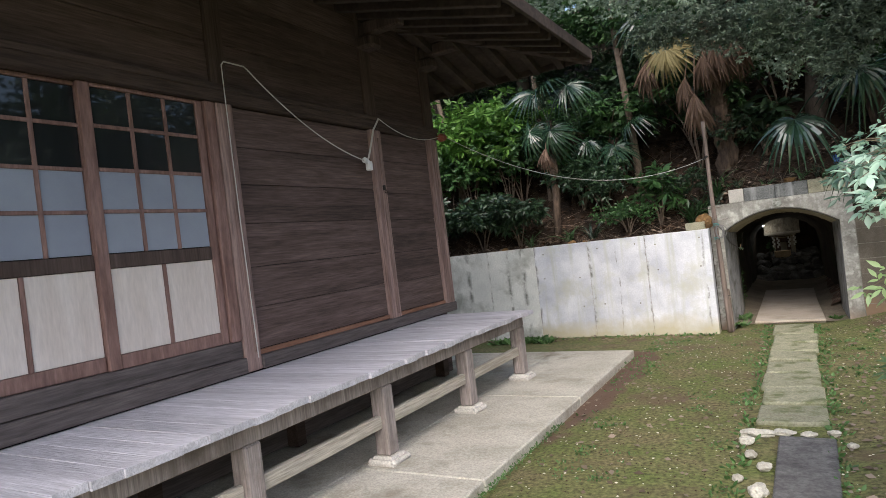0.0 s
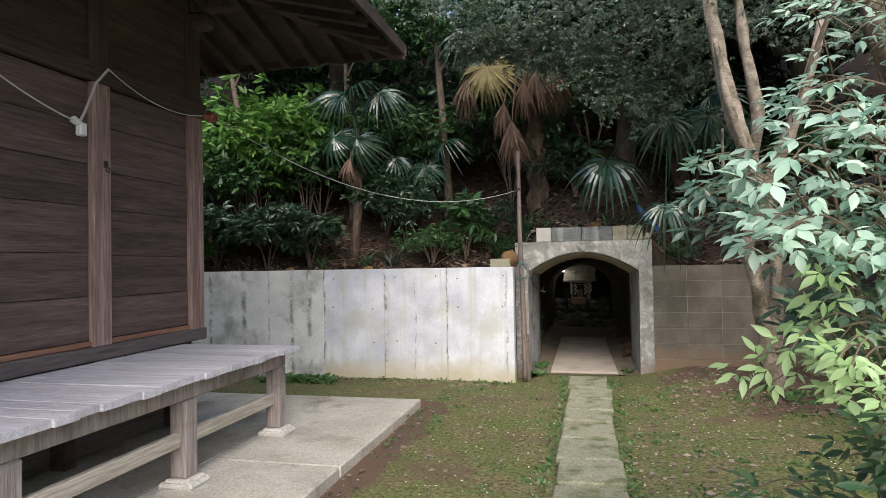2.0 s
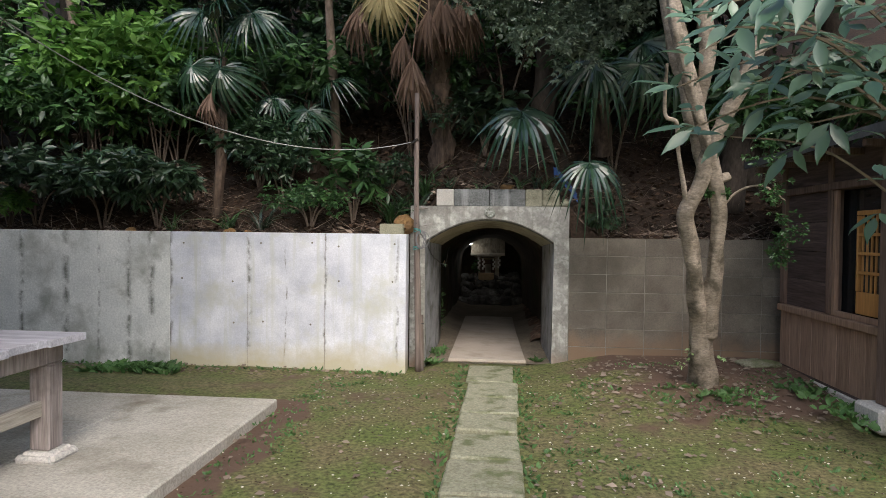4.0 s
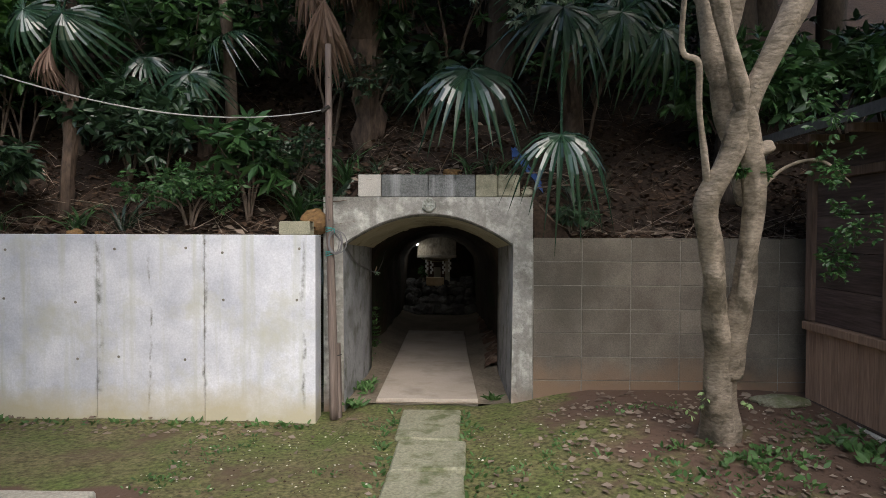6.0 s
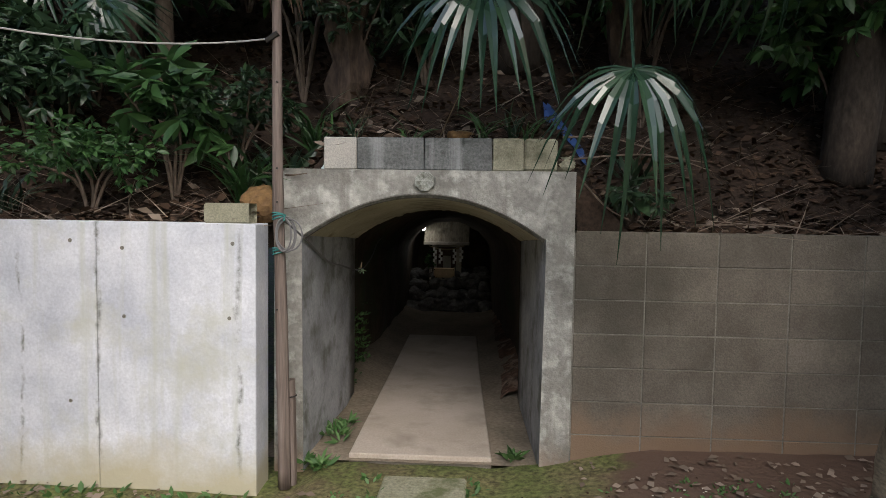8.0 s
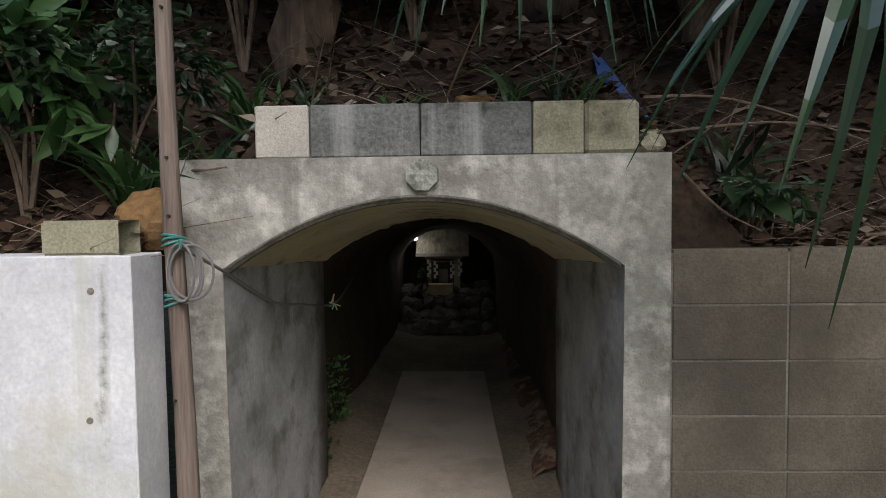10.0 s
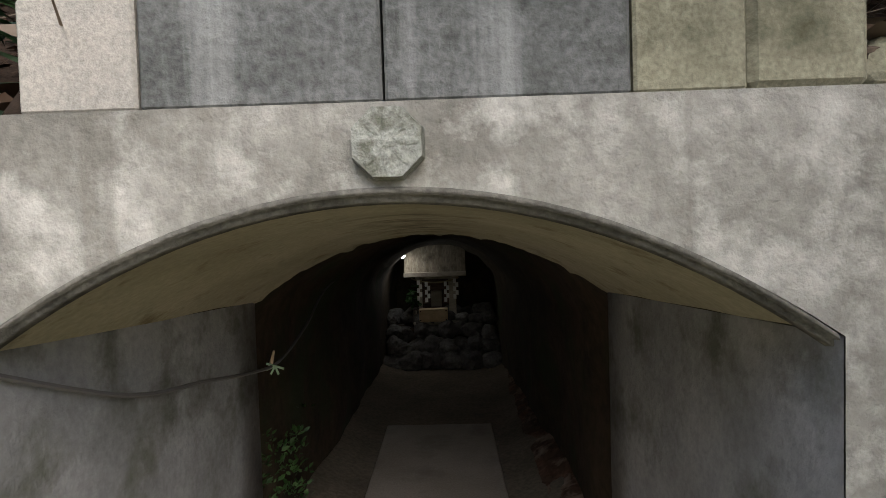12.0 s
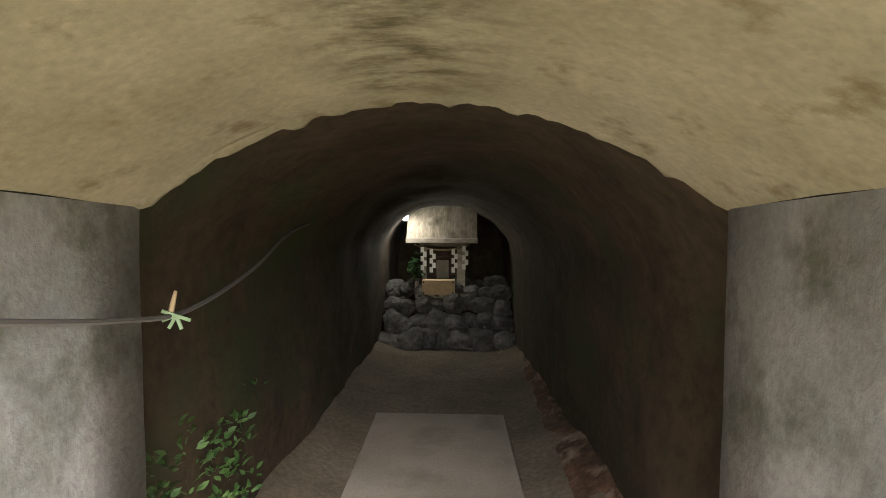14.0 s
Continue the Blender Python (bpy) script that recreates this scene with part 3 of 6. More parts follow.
def fan_leaf(name, material, length=0.62, segments=34, spread=300, droop=0.35, dead=False, seed=0, width=0.03):
    """A fan palm's blade with its tip along +y from the end of the stalk at the origin: folded, split segments."""
    rng = random.Random(seed)
    bm = bmesh.new()
    for k in range(segments):
        a = radians((k / (segments - 1) - 0.5) * spread + rng.uniform(-2, 2))
        ln = length * (0.72 + 0.28 * math.cos(a / 1.7)) * rng.uniform(0.85, 1.08)
        d = Vector((math.sin(a), math.cos(a), 0))
        if dead:
            ln *= 0.95
            d = Vector((math.sin(a) * 0.32, 0.75 + 0.25 * math.cos(a), rng.uniform(-0.2, 0.2))).normalized()
        side = Vector((d.y, -d.x, 0)).normalized()
        bend = droop * rng.uniform(0.6, 1.5)
        kink = rng.random() < 0.35
        prev = None
        for j in range(6):
            s = j / 5
            w = width * ln / 0.62 * (0.25 + 1.25 * min(s / 0.45, 1)) * (1 if s < 0.45 else max(1 - (s - 0.45) / 0.55, 0.04))
            down = -bend * ln * s ** 2.2
            if kink and s > 0.65:
                down -= (s - 0.65) * ln * 0.8
            c = d * ln * s * (1 - 0.12 * bend * s) + Vector((0, 0, down))
            row = [bm.verts.new(c - side * w + Vector((0, 0, w * 0.55))), bm.verts.new(c), bm.verts.new(c + side * w + Vector((0, 0, w * 0.55)))]
            if prev:
                bm.faces.new((prev[0], prev[1], row[1], row[0]))
                bm.faces.new((prev[1], prev[2], row[2], row[1]))
            prev = row
    return mesh_of(name, bm, material)


# ---- ground, terrace, hill ----
def ground_height(x, y):
    z = 0.014 * noise.noise(Vector((x * 1.3, y * 1.3, 0))) + 0.01 * noise.noise(Vector((x * 5, y * 5, 3)))
    if x > 0.9:
        z += 0.14 * max(0, min(1, (y - 7.9) / 1.2)) * min(1, (x - 0.9) / 0.8)
    if -0.2 < x < 1.15 and y > 9.95:
        z = -0.05
    if 0.15 < x < 0.8 and 4.2 < y < 9.95:
        z -= 0.012
    if x < -0.2:
        z -= 0.05 * max(0, min(1, (y - 8.2) / 1.0))
    if x < -1.1 and y < 8.1:
        z = min(z, 0.0) - 0.03
    return z


GX = [-400, -120, -50, -25, -14, -10, -8] + list(np.arange(-6.5, 5.01, 0.1)) + [5.6, 6.5, 8, 10, 14, 25, 50, 120, 400]
GY = [-400, -120, -50, -25, -14, -8, -5, -3] + list(np.arange(-2, 11.01, 0.1)) + [12, 13, 15, 18, 25, 50, 120, 400]
sheet("ground", GX, GY, ground_height, MOSS, "mossy green and brown garden soil with fallen petals", "ground")


def hill_start(x):
    return 9.68 if x < -0.42 else (9.93 if x < 1.3 else 9.96)


def hill_height(x, v):
    base = 1.27 + 0.48 * max(0, min(1, (x + 0.5) / 0.4)) * max(0, min(1, (1.6 - x) / 0.45))
    rise = 0.3 * min(v, 0.35) + 0.85 * max(0, min(v - 0.35, 7)) + 0.3 * max(0, v - 7.35)
    return base + rise + min(1, v * 3) * (0.07 * noise.noise(Vector((x * 1.5, v * 1.5, 7))) + 0.03 * noise.noise(Vector((x * 6, v * 6, 2))))


HX = [-60, -30, -18, -12, -9, -7.5] + list(np.arange(-6.4, 5.2, 0.1)) + [6, 7.5, 9, 12, 18, 30, 60]
HV = [0, 0.05] + list(np.arange(0.12, 4, 0.12)) + [4.3, 5, 6, 7.5, 10, 16, 30]


def hill():
    rows = [[(x, hill_start(x) + v, hill_height(x, v)) for x in HX] for v in HV]
    # The cut front edge of the bank, closed down to the wall tops and open over the portal.
    rows.insert(0, [(x, hill_start(x), 1.2 if x > 1.25 or x < -0.4 else hill_height(x, 0) - 0.05) for x in HX])
    ob = loft("hillside", rows, SOIL, None, "steep dark soil bank covered in dead leaves")
    return tagged(ob, category="hillside", kind="structure")


hill()

# Concrete terrace beside the hall, cast in bays with open joints.
terrace = thing("terrace", (-2.0, 5, 0), "worn beige concrete terrace slab beside the wooden hall", "terrace", kind="structure")
for i, (y0, y1) in enumerate([(6.02, 8.08), (4.1, 6.012), (2.2, 4.092), (0.2, 2.192), (-3.2, 0.192)]):
    part("terrace_bay", box(-2.13, -1.15, y0, y1, -0.1, 0.05, 0.01), TERRACE, terrace)
part("terrace_strip", box(-3.6, -2.138, -3.2, 8.08, -0.1, 0.048, 0.006), TERRACE, terrace)

# Retaining wall: panels between form joints.
wall = thing("wall_retaining", (-3, 9.65, 0), "pale grey concrete retaining wall with stained form joints", "wall", kind="structure")
JOINTS = [-7.4, -5.9, -4.75, -3.63, -2.85, -2.02, -1.21, -0.38]
for x0, x1 in zip(JOINTS, JOINTS[1:]):
    part("panel", box(x0 + 0.002, x1 - 0.002, 9.56, 9.75, -0.2, 1.338, 0.004), OLD_CONCRETE if x1 < -2.8 else WALL_CONCRETE, wall,
         "rough grey patched concrete" if x1 < -2.8 else "")
part("backing", box(-7.4, -0.4, 9.57, 9.74, -0.2, 1.331), MUD_BLOCK, wall)
bm = bmesh.new()
bmesh.ops.create_cone(bm, cap_ends=True, segments=10, radius1=0.011, radius2=0.009, depth=0.006)
bmesh.ops.rotate(bm, verts=bm.verts, cent=(0, 0, 0), matrix=Matrix.Rotation(radians(90), 3, "X"))
hole_mesh = mesh_of("tie_hole", bm, MORTAR)
for x in (-0.5, -1.06, -1.36, -1.87, -2.17, -2.7):
    for z in random.sample((0.42, 0.84, 1.22), 2):
        piece("tie_hole", hole_mesh, wall, pose(x + random.uniform(-0.02, 0.02), 9.5585, z + random.uniform(-0.02, 0.02)))

# Block wall: each block stands proud of its mortar.
block_wall = thing("wall_block", (2.4, 9.9, 0), "dirty grey concrete block wall stained with mud", "wall", kind="structure")
part("mortar", box(1.25, 5.2, 9.8815, 10.05, -0.1, 1.31), MORTAR, block_wall)
block_mesh = mesh_of("block", box(-0.1865, 0.1865, -0.08, 0.08, -0.0905, 0.0905, 0.003), BLOCK)
for r in range(7):
    for c in range(11):
        x, z = 1.445 + 0.379 * c, 0.3 + 0.186 * (r - 1)
        piece("block", block_mesh, block_wall,
              pose(x, 9.958 + random.uniform(-0.002, 0.002), z, 0, 0, random.uniform(-0.15, 0.15)))


# ---- tunnel portal ----
PX0, PX1, PZ, PA = -0.235, 1.098, 1.272, 1.505      # opening, springing, apex
FY = 9.865                                          # portal face


def arch(x0, x1, zs, za, n=28):
    return [(x0 + (x1 - x0) * i / n, zs + (za - zs) * (1 - (2 * i / n - 1) ** 2)) for i in range(n + 1)]


portal = thing("tunnel_portal", (0.43, 9.95, 0), "weathered grey rendered concrete tunnel mouth with a low arch", "tunnel mouth", kind="structure")
bm = bmesh.new()
curve = arch(PX0, PX1, PZ, PA)


def portal_faces(bm, y):
    top = [bm.verts.new((x, y, 1.637)) for x, z in curve]
    low = [bm.verts.new((x, y, z)) for x, z in curve]
    for i in range(len(curve) - 1):
        bm.faces.new((low[i], low[i + 1], top[i + 1], top[i]))
    sides = []
    for x, i in ((-0.388, 0), (1.248, -1)):
        a, b, c, d = bm.verts.new((x, y, -0.1)), bm.verts.new((x, y, curve[i][1])), bm.verts.new((x, y, 1.637)), bm.verts.new((curve[i][0] + (0.012 if i == 0 else -0.012), y, -0.1))
        bm.faces.new((a, d, low[i], b))
        bm.faces.new((b, low[i], top[i], c))
        sides.append((a, b, c))
    return top, low, sides


t0, l0, s0 = portal_faces(bm, FY)
t1, l1, s1 = portal_faces(bm, FY + 0.3)
for a, b in ((t0, t1),):
    for i in range(len(a) - 1):
        bm.faces.new((a[i], a[i + 1], b[i + 1], b[i]))
for k in (0, 1):
    for i in (0, 1):
        bm.faces.new((s0[k][i], s0[k][i + 1], s1[k][i + 1], s1[k][i]))
    e = 0 if k == 0 else -1
    bm.faces.new((s0[k][2], t0[e], t1[e], s1[k][2]))
bmesh.ops.recalc_face_normals(bm, faces=bm.faces)
part("portal_face", bm, PORTAL_CONCRETE, portal)
# A worn rim under the arch's edge, darkened to hold its shadow line.
rim = [[(x, FY - 0.001, z + 0.009), (x, FY - 0.006, z + 0.006), (x, FY - 0.006, z + 0.0), (x, FY + 0.008, z - 0.002), (x, FY + 0.008, z - 0.012), (x, FY + 0.03, z - 0.016), (x, FY + 0.03, z + 0.0)] for x, z in arch(PX0 + 0.012, PX1 - 0.012, PZ - 0.004, PA - 0.002)]
loft("arch_rim", rim, RIM_CONCRETE, portal, "thin worn drip edge with its shadow line in the colour")

IX0, IX1, IZ, IA, IY = -0.182, 1.056, 1.21, 1.435, 11.12
rows = []
for k in range(9):
    f = k / 8
    y = FY + 0.01 + (IY - FY - 0.01) * f
    rows.append([(x, y + (0.012 * noise.noise(Vector((x * 6, 0, 1))) if k == 8 else 0), z + 0.008 * noise.noise(Vector((x * 3, y * 3, 5))))
                 for x, z in arch(PX0 + (IX0 - PX0) * f, PX1 + (IX1 - PX1) * f, PZ + (IZ - PZ) * f, PA + (IA - PA) * f)])
vault = loft("vault", rows, VAULT_RENDER, portal, "stained yellowish rendered vault")
for name, x_out, x_in in (("jamb", PX0, IX0), ("jamb", PX1, IX1)):
    rows = []
    for k in range(13):
        z = -0.1 + (PZ + 0.1) * k / 12
        sway = 0.014 * noise.noise(Vector((x_in, 4, z * 4)))
        tuck = 0.012 * (1 - k / 12) * (1 if x_out < 0.4 else -1)
        zi = -0.1 + (IZ + 0.1) * k / 12
        back = x_in - 0.3 if x_out < 0.4 else x_in + 0.3
        rows.append([(x_out + tuck, FY + 0.004, z)] + [(x_out + tuck + (x_in - x_out - tuck) * j / 6, FY + (IY - FY) * j / 6, z + (zi - z) * j / 6) for j in range(1, 6)]
                    + [(x_in, IY + sway, zi), (back, IY + sway + 0.004, zi)])
    loft(name, rows, JAMB_CONCRETE, portal, "smooth grey rendered jamb")

lip = []
for i, (x, z) in enumerate(arch(IX0, IX1, IZ, IA, 60)):
    a, b = 0.012 * noise.noise(Vector((x * 14, 3, 0))), 0.016 * noise.noise(Vector((x * 22, 8, 0)))
    lip.append([(x, IY - 0.03, z + 0.002), (x, IY + 0.004 + a, z - 0.006 + b * 0.5), (x, IY + 0.02 + a, z - 0.004 + b), (x, IY + 0.03, z + 0.03)])
loft("vault_lip", lip, VAULT_RENDER, portal, "crumbling broken edge of the vault's render")

# Coping stones on the portal.
coping = [(-0.118, 0.062, COPING_LIGHT, "pale dressed coping stone"), (0.066, 0.43, COPING_DARK, "dark stained granite coping stone"),
          (0.434, 0.798, COPING_DARK, "dark wet-looking granite coping stone"), (0.802, 0.968, COPING_GREEN, "lichened greenish coping stone"),
          (0.972, 1.148, COPING_GREEN, "lichened coping stone with a worn corner")]
for x0, x1, m, label in coping:
    part("coping_stone", box(x0, x1, FY + 0.012, FY + 0.15, 1.638, 1.812, 0.012 if x1 > 1.1 else 0.005), m, portal, label)
bm = bmesh.new()
bmesh.ops.create_cone(bm, cap_ends=True, segments=8, radius1=0.058, radius2=0.054, depth=0.03)
bmesh.ops.rotate(bm, verts=bm.verts, cent=(0, 0, 0), matrix=Matrix.Rotation(radians(22.5), 3, "Z"))
for k in range(8):
    a = math.pi / 4 * k
    petal = bmesh.ops.create_uvsphere(bm, u_segments=8, v_segments=5, radius=1.0, matrix=Matrix.Rotation(a, 4, "Z") @ pose(0.03, 0, 0.014) @ Matrix.Diagonal((0.019, 0.0075, 0.0032, 1)))
bmesh.ops.create_uvsphere(bm, u_segments=8, v_segments=5, radius=1.0, matrix=pose(0, 0, 0.015) @ Matrix.Diagonal((0.01, 0.01, 0.0035, 1)))
bmesh.ops.rotate(bm, verts=bm.verts, cent=(0, 0, 0), matrix=Matrix.Rotation(radians(90), 3, "X"))
bmesh.ops.translate(bm, verts=bm.verts, vec=(0.438, FY - 0.014, 1.574))
part("octagonal_emblem", bm, MEDAL, portal, "octagonal carved stone flower emblem")

# Earth tunnel behind the portal.
rows = []
for k in range(46):
    y = 11.1 + 5.9 * k / 45
    f = min(1, max(0, (y - 11.1) / 4.3))
    x0, x1, zs, za = -0.30 + 0.06 * f, 1.15 - 0.2 * f, 0.95 - 0.1 * f, 1.5 - 0.21 * f
    ring = [(x0 - 0.02, y, -0.12)]
    prof = [(x0 - 0.01, 0.12), (x0, 0.4), (x0, 0.7), (x0 + 0.01, zs)]
    cx, hw = (x0 + x1) / 2, (x1 - x0) / 2
    prof += [(cx - hw * math.cos(a), zs + (za - zs) * math.sin(a)) for a in [math.pi * i / 16 for i in range(1, 16)]]
    prof += [(x1 - 0.01, zs), (x1, 0.7), (x1, 0.4), (x1 + 0.01, 0.12), (x1 + 0.02, -0.12)]
    for x, z in prof:
        w = 0.05 * noise.noise(Vector((x * 1.8, y * 1.4, z * 1.8))) + 0.02 * noise.noise(Vector((x * 6, y * 6, z * 6)))
        d = Vector((x - cx, 0, z - 0.6)).normalized()
        ring.append((x + d.x * w, y, z + d.z * w))
    if k == 0:
        rows.append([(cx + (p[0] - cx) * 1.5, y - 0.02, p[2] * 1.3 if p[2] > 0 else p[2]) for p in ring])
    rows.append(ring)
rows.append([(0.38 + (p[0] - 0.38) * 0.02, 17.1, 0.6 + (p[2] - 0.6) * 0.02) for p in ring])
tagged(loft("tunnel_wall", rows, RED_SOIL, None, "rough hand-carved reddish earth tunnel wall and roof"), category="tunnel wall", kind="structure")
sheet("tunnel_floor", list(np.arange(-0.5, 1.41, 0.1)), list(np.arange(9.9, 17.01, 0.1)),
      lambda x, y: (0.008 + 0.01 * noise.noise(Vector((x * 4, y * 4, 1))) + 0.1 * max(0, min(1, (abs(x - 0.4) - 0.44) / 0.25)) * min(1, max(0, (y - 10.9) / 0.6)))
      , TUNNEL_FLOOR, "trodden brown earth tunnel floor", "floor")
# Crumbled ledges along the foot of the tunnel walls.
for name, x0, x1, tall, label in (("right_ledge", 0.9, 1.25, 0.26, "crumbled reddish earth ledge along the tunnel wall"), ("left_ledge", -0.12, -0.45, 0.14, "low crumbled earth ledge along the tunnel wall")):
    rows = []
    for k in range(44):
        y = 11.1 + 4.1 * k / 43
        ring = []
        for j in range(9):
            f = j / 8
            bump = noise.noise(Vector((f * 3, y * 2.6, x0))) * 0.5 + noise.noise(Vector((f * 8, y * 7, x0))) * 0.3
            ring.append((x0 + (x1 - x0) * f + 0.05 * bump, y, 0.0 + tall * (f ** 0.7) * (0.75 + 0.7 * bump) - 0.02 * (j == 0)))
        rows.append(ring)
    tagged(loft(name, rows, RED_LEDGE, None, label), category="ledge", kind="structure")
bm = bmesh.new()
pts = [(0.02, 9.935), (0.83, 9.94), (0.775, 11.8), (0.75, 13.39), (-0.002, 13.4), (0.01, 11.8)]
low = [bm.verts.new((x, y, -0.05)) for x, y in pts]
top = [bm.verts.new((x, y, 0.035)) for x, y in pts]
bm.faces.new(top)
for i in range(6):
    bm.faces.new((low[i], low[(i + 1) % 6], top[(i + 1) % 6], top[i]))
bmesh.ops.recalc_face_normals(bm, faces=bm.faces)
bmesh.ops.bevel(bm, geom=[e for e in bm.edges if all(v.co.z > 0 for v in e.verts)], offset=0.006, segments=1, affect="EDGES")
tagged(part("tunnel_path", bm, SLAB, None, "long beige concrete slab path leading into the tunnel"), category="path", kind="structure")

# Stone path to the portal.
path = thing("garden_path", (0.48, 7.5, 0), "row of mossy rectangular paving stones leading to the tunnel", "path", kind="structure")
EDGES = [9.72, 9.02, 8.48, 8.02, 7.58, 7.07, 6.55, 6.05, 5.56]
for a, b in zip(EDGES, EDGES[1:]):
    w = random.uniform(-0.012, 0.012)
    part("paving_stone", box(0.27 + w, 0.69 + w + random.uniform(0, 0.02), b + 0.02, a - 0.02, -0.08, 0.018 + random.uniform(-0.006, 0.008), 0.012, wobble=0.009), PATH_STONE, path)


# ---- wooden hall ----
WX = -2.945                                   # outer face of the hall's boards
hall = thing("temple_hall", (-5.0, 3.0, 0.0), "old dark timber temple hall with plank walls and deep eaves", "temple hall")
COLS = [(3.985, 0.15), (5.88, 0.17), (7.0, 0.18)]


def boards(y0, y1, z0, z1, pitch, x=WX):
    """Wide horizontal planks, each one its own piece, with open seams."""
    z = z0
    while z < z1 - 0.02:
        h = min(pitch * random.uniform(0.88, 1.12), z1 - z)
        if z1 - z - h < 0.08:
            h = z1 - z
        d = random.uniform(-0.003, 0.003)
        part("wall_board", box(x - 0.03 + d, x + d, y0, y1, z + 0.002, z + h - 0.002, 0.003), DARK_BOARD, hall)
        z += h


# Black panel: the darkness inside the hall is put into its colour.
part("inner_wall", box(WX - 0.3, WX - 0.06, -3.0, 6.93, 0.3, 3.95), BLACK, hall, "black panel standing for the unlit interior")
part("side_wall", box(-8.0, WX - 0.07, 6.95, 7.05, 0.06, 3.95), DARK_BOARD, hall)
part("back_wall", box(-8.1, -8.0, -3.0, 6.95, 0.06, 3.95), DARK_BOARD, hall)
boards(4.062, 5.793, 0.905, 2.755, 0.31)
boards(5.967, 6.908, 0.905, 2.755, 0.31)
boards(4.062, 5.793, 2.9, 3.95, 0.34)
boards(5.967, 6.908, 2.9, 3.95, 0.36)
boards(-3.0, 3.908, 2.9, 3.95, 0.36)
boards(-3.0, 1.2, 0.905, 2.755, 0.31)
for y, w in COLS:
    part("column", box(WX - 0.1, WX + 0.045, y - w / 2, y + w / 2, 0.762, 2.763, 0.008), COLUMN_WOOD, hall, "weathered reddish-grey column")
    # Above the rail the column takes the copy coloured as shaded.
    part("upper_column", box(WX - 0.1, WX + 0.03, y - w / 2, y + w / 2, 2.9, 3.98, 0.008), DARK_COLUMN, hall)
    part("column_strip", box(WX + 0.045, WX + 0.06, y - 0.012 + 0.02, y + 0.012 + 0.02, 0.9, 2.68, 0.003), COLUMN_WOOD, hall)
part("tie_rail", box(WX - 0.1, WX + 0.062, -3.0, 7.1, 2.765, 2.897, 0.006), RAIL_WOOD, hall, "long dark tie rail above the doors")
part("tie_rail_moulding", box(WX + 0.062, WX + 0.078, -3.0, 7.1, 2.848, 2.894, 0.004), RAIL_WOOD, hall)
part("wall_plate", box(WX - 0.12, WX + 0.07, -3.0, 7.12, 3.98, 4.12, 0.006), RAIL_WOOD, hall)
for y0, y1 in ((4.064, 5.791), (5.969, 6.906)):
    part("sill_strip", box(WX - 0.02, WX + 0.022, y0, y1, 0.866, 0.902, 0.004), RED_STRIP, hall, "thin reddish-brown sill strip")
part("sill_beam", box(WX - 0.1, WX + 0.058, 4.062, 7.1, 0.762, 0.864, 0.008), SILL_WOOD, hall, "grey weathered sill beam")
part("sill_beam", box(WX - 0.1, WX + 0.062, -3.0, 3.908, 0.762, 0.875, 0.008), SILL_WOOD, hall, "grey weathered sill beam")
part("door_track", box(WX - 0.1, WX + 0.022, -3.0, 3.908, 0.878, 1.0, 0.006), SILL_WOOD, hall, "grooved lower door track")
part("door_jamb", box(WX - 0.06, WX + 0.035, 3.815, 3.905, 1.003, 2.762, 0.006), DOOR_WOOD, hall, "reddish door jamb")

# Things under the floor: planked skirt, a slot blackened for its shade, short struts.
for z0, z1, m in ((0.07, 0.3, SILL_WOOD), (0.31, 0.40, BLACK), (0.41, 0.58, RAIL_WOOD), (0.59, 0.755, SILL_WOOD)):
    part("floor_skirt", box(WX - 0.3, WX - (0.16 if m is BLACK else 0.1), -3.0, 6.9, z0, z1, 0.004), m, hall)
for y in (0.6, 1.9, 3.1, 4.4, 5.6, 6.75):
    part("floor_strut", box(WX - 0.1, WX + 0.02, y - 0.05, y + 0.05, 0.062, 0.755, 0.006), RAIL_WOOD, hall)


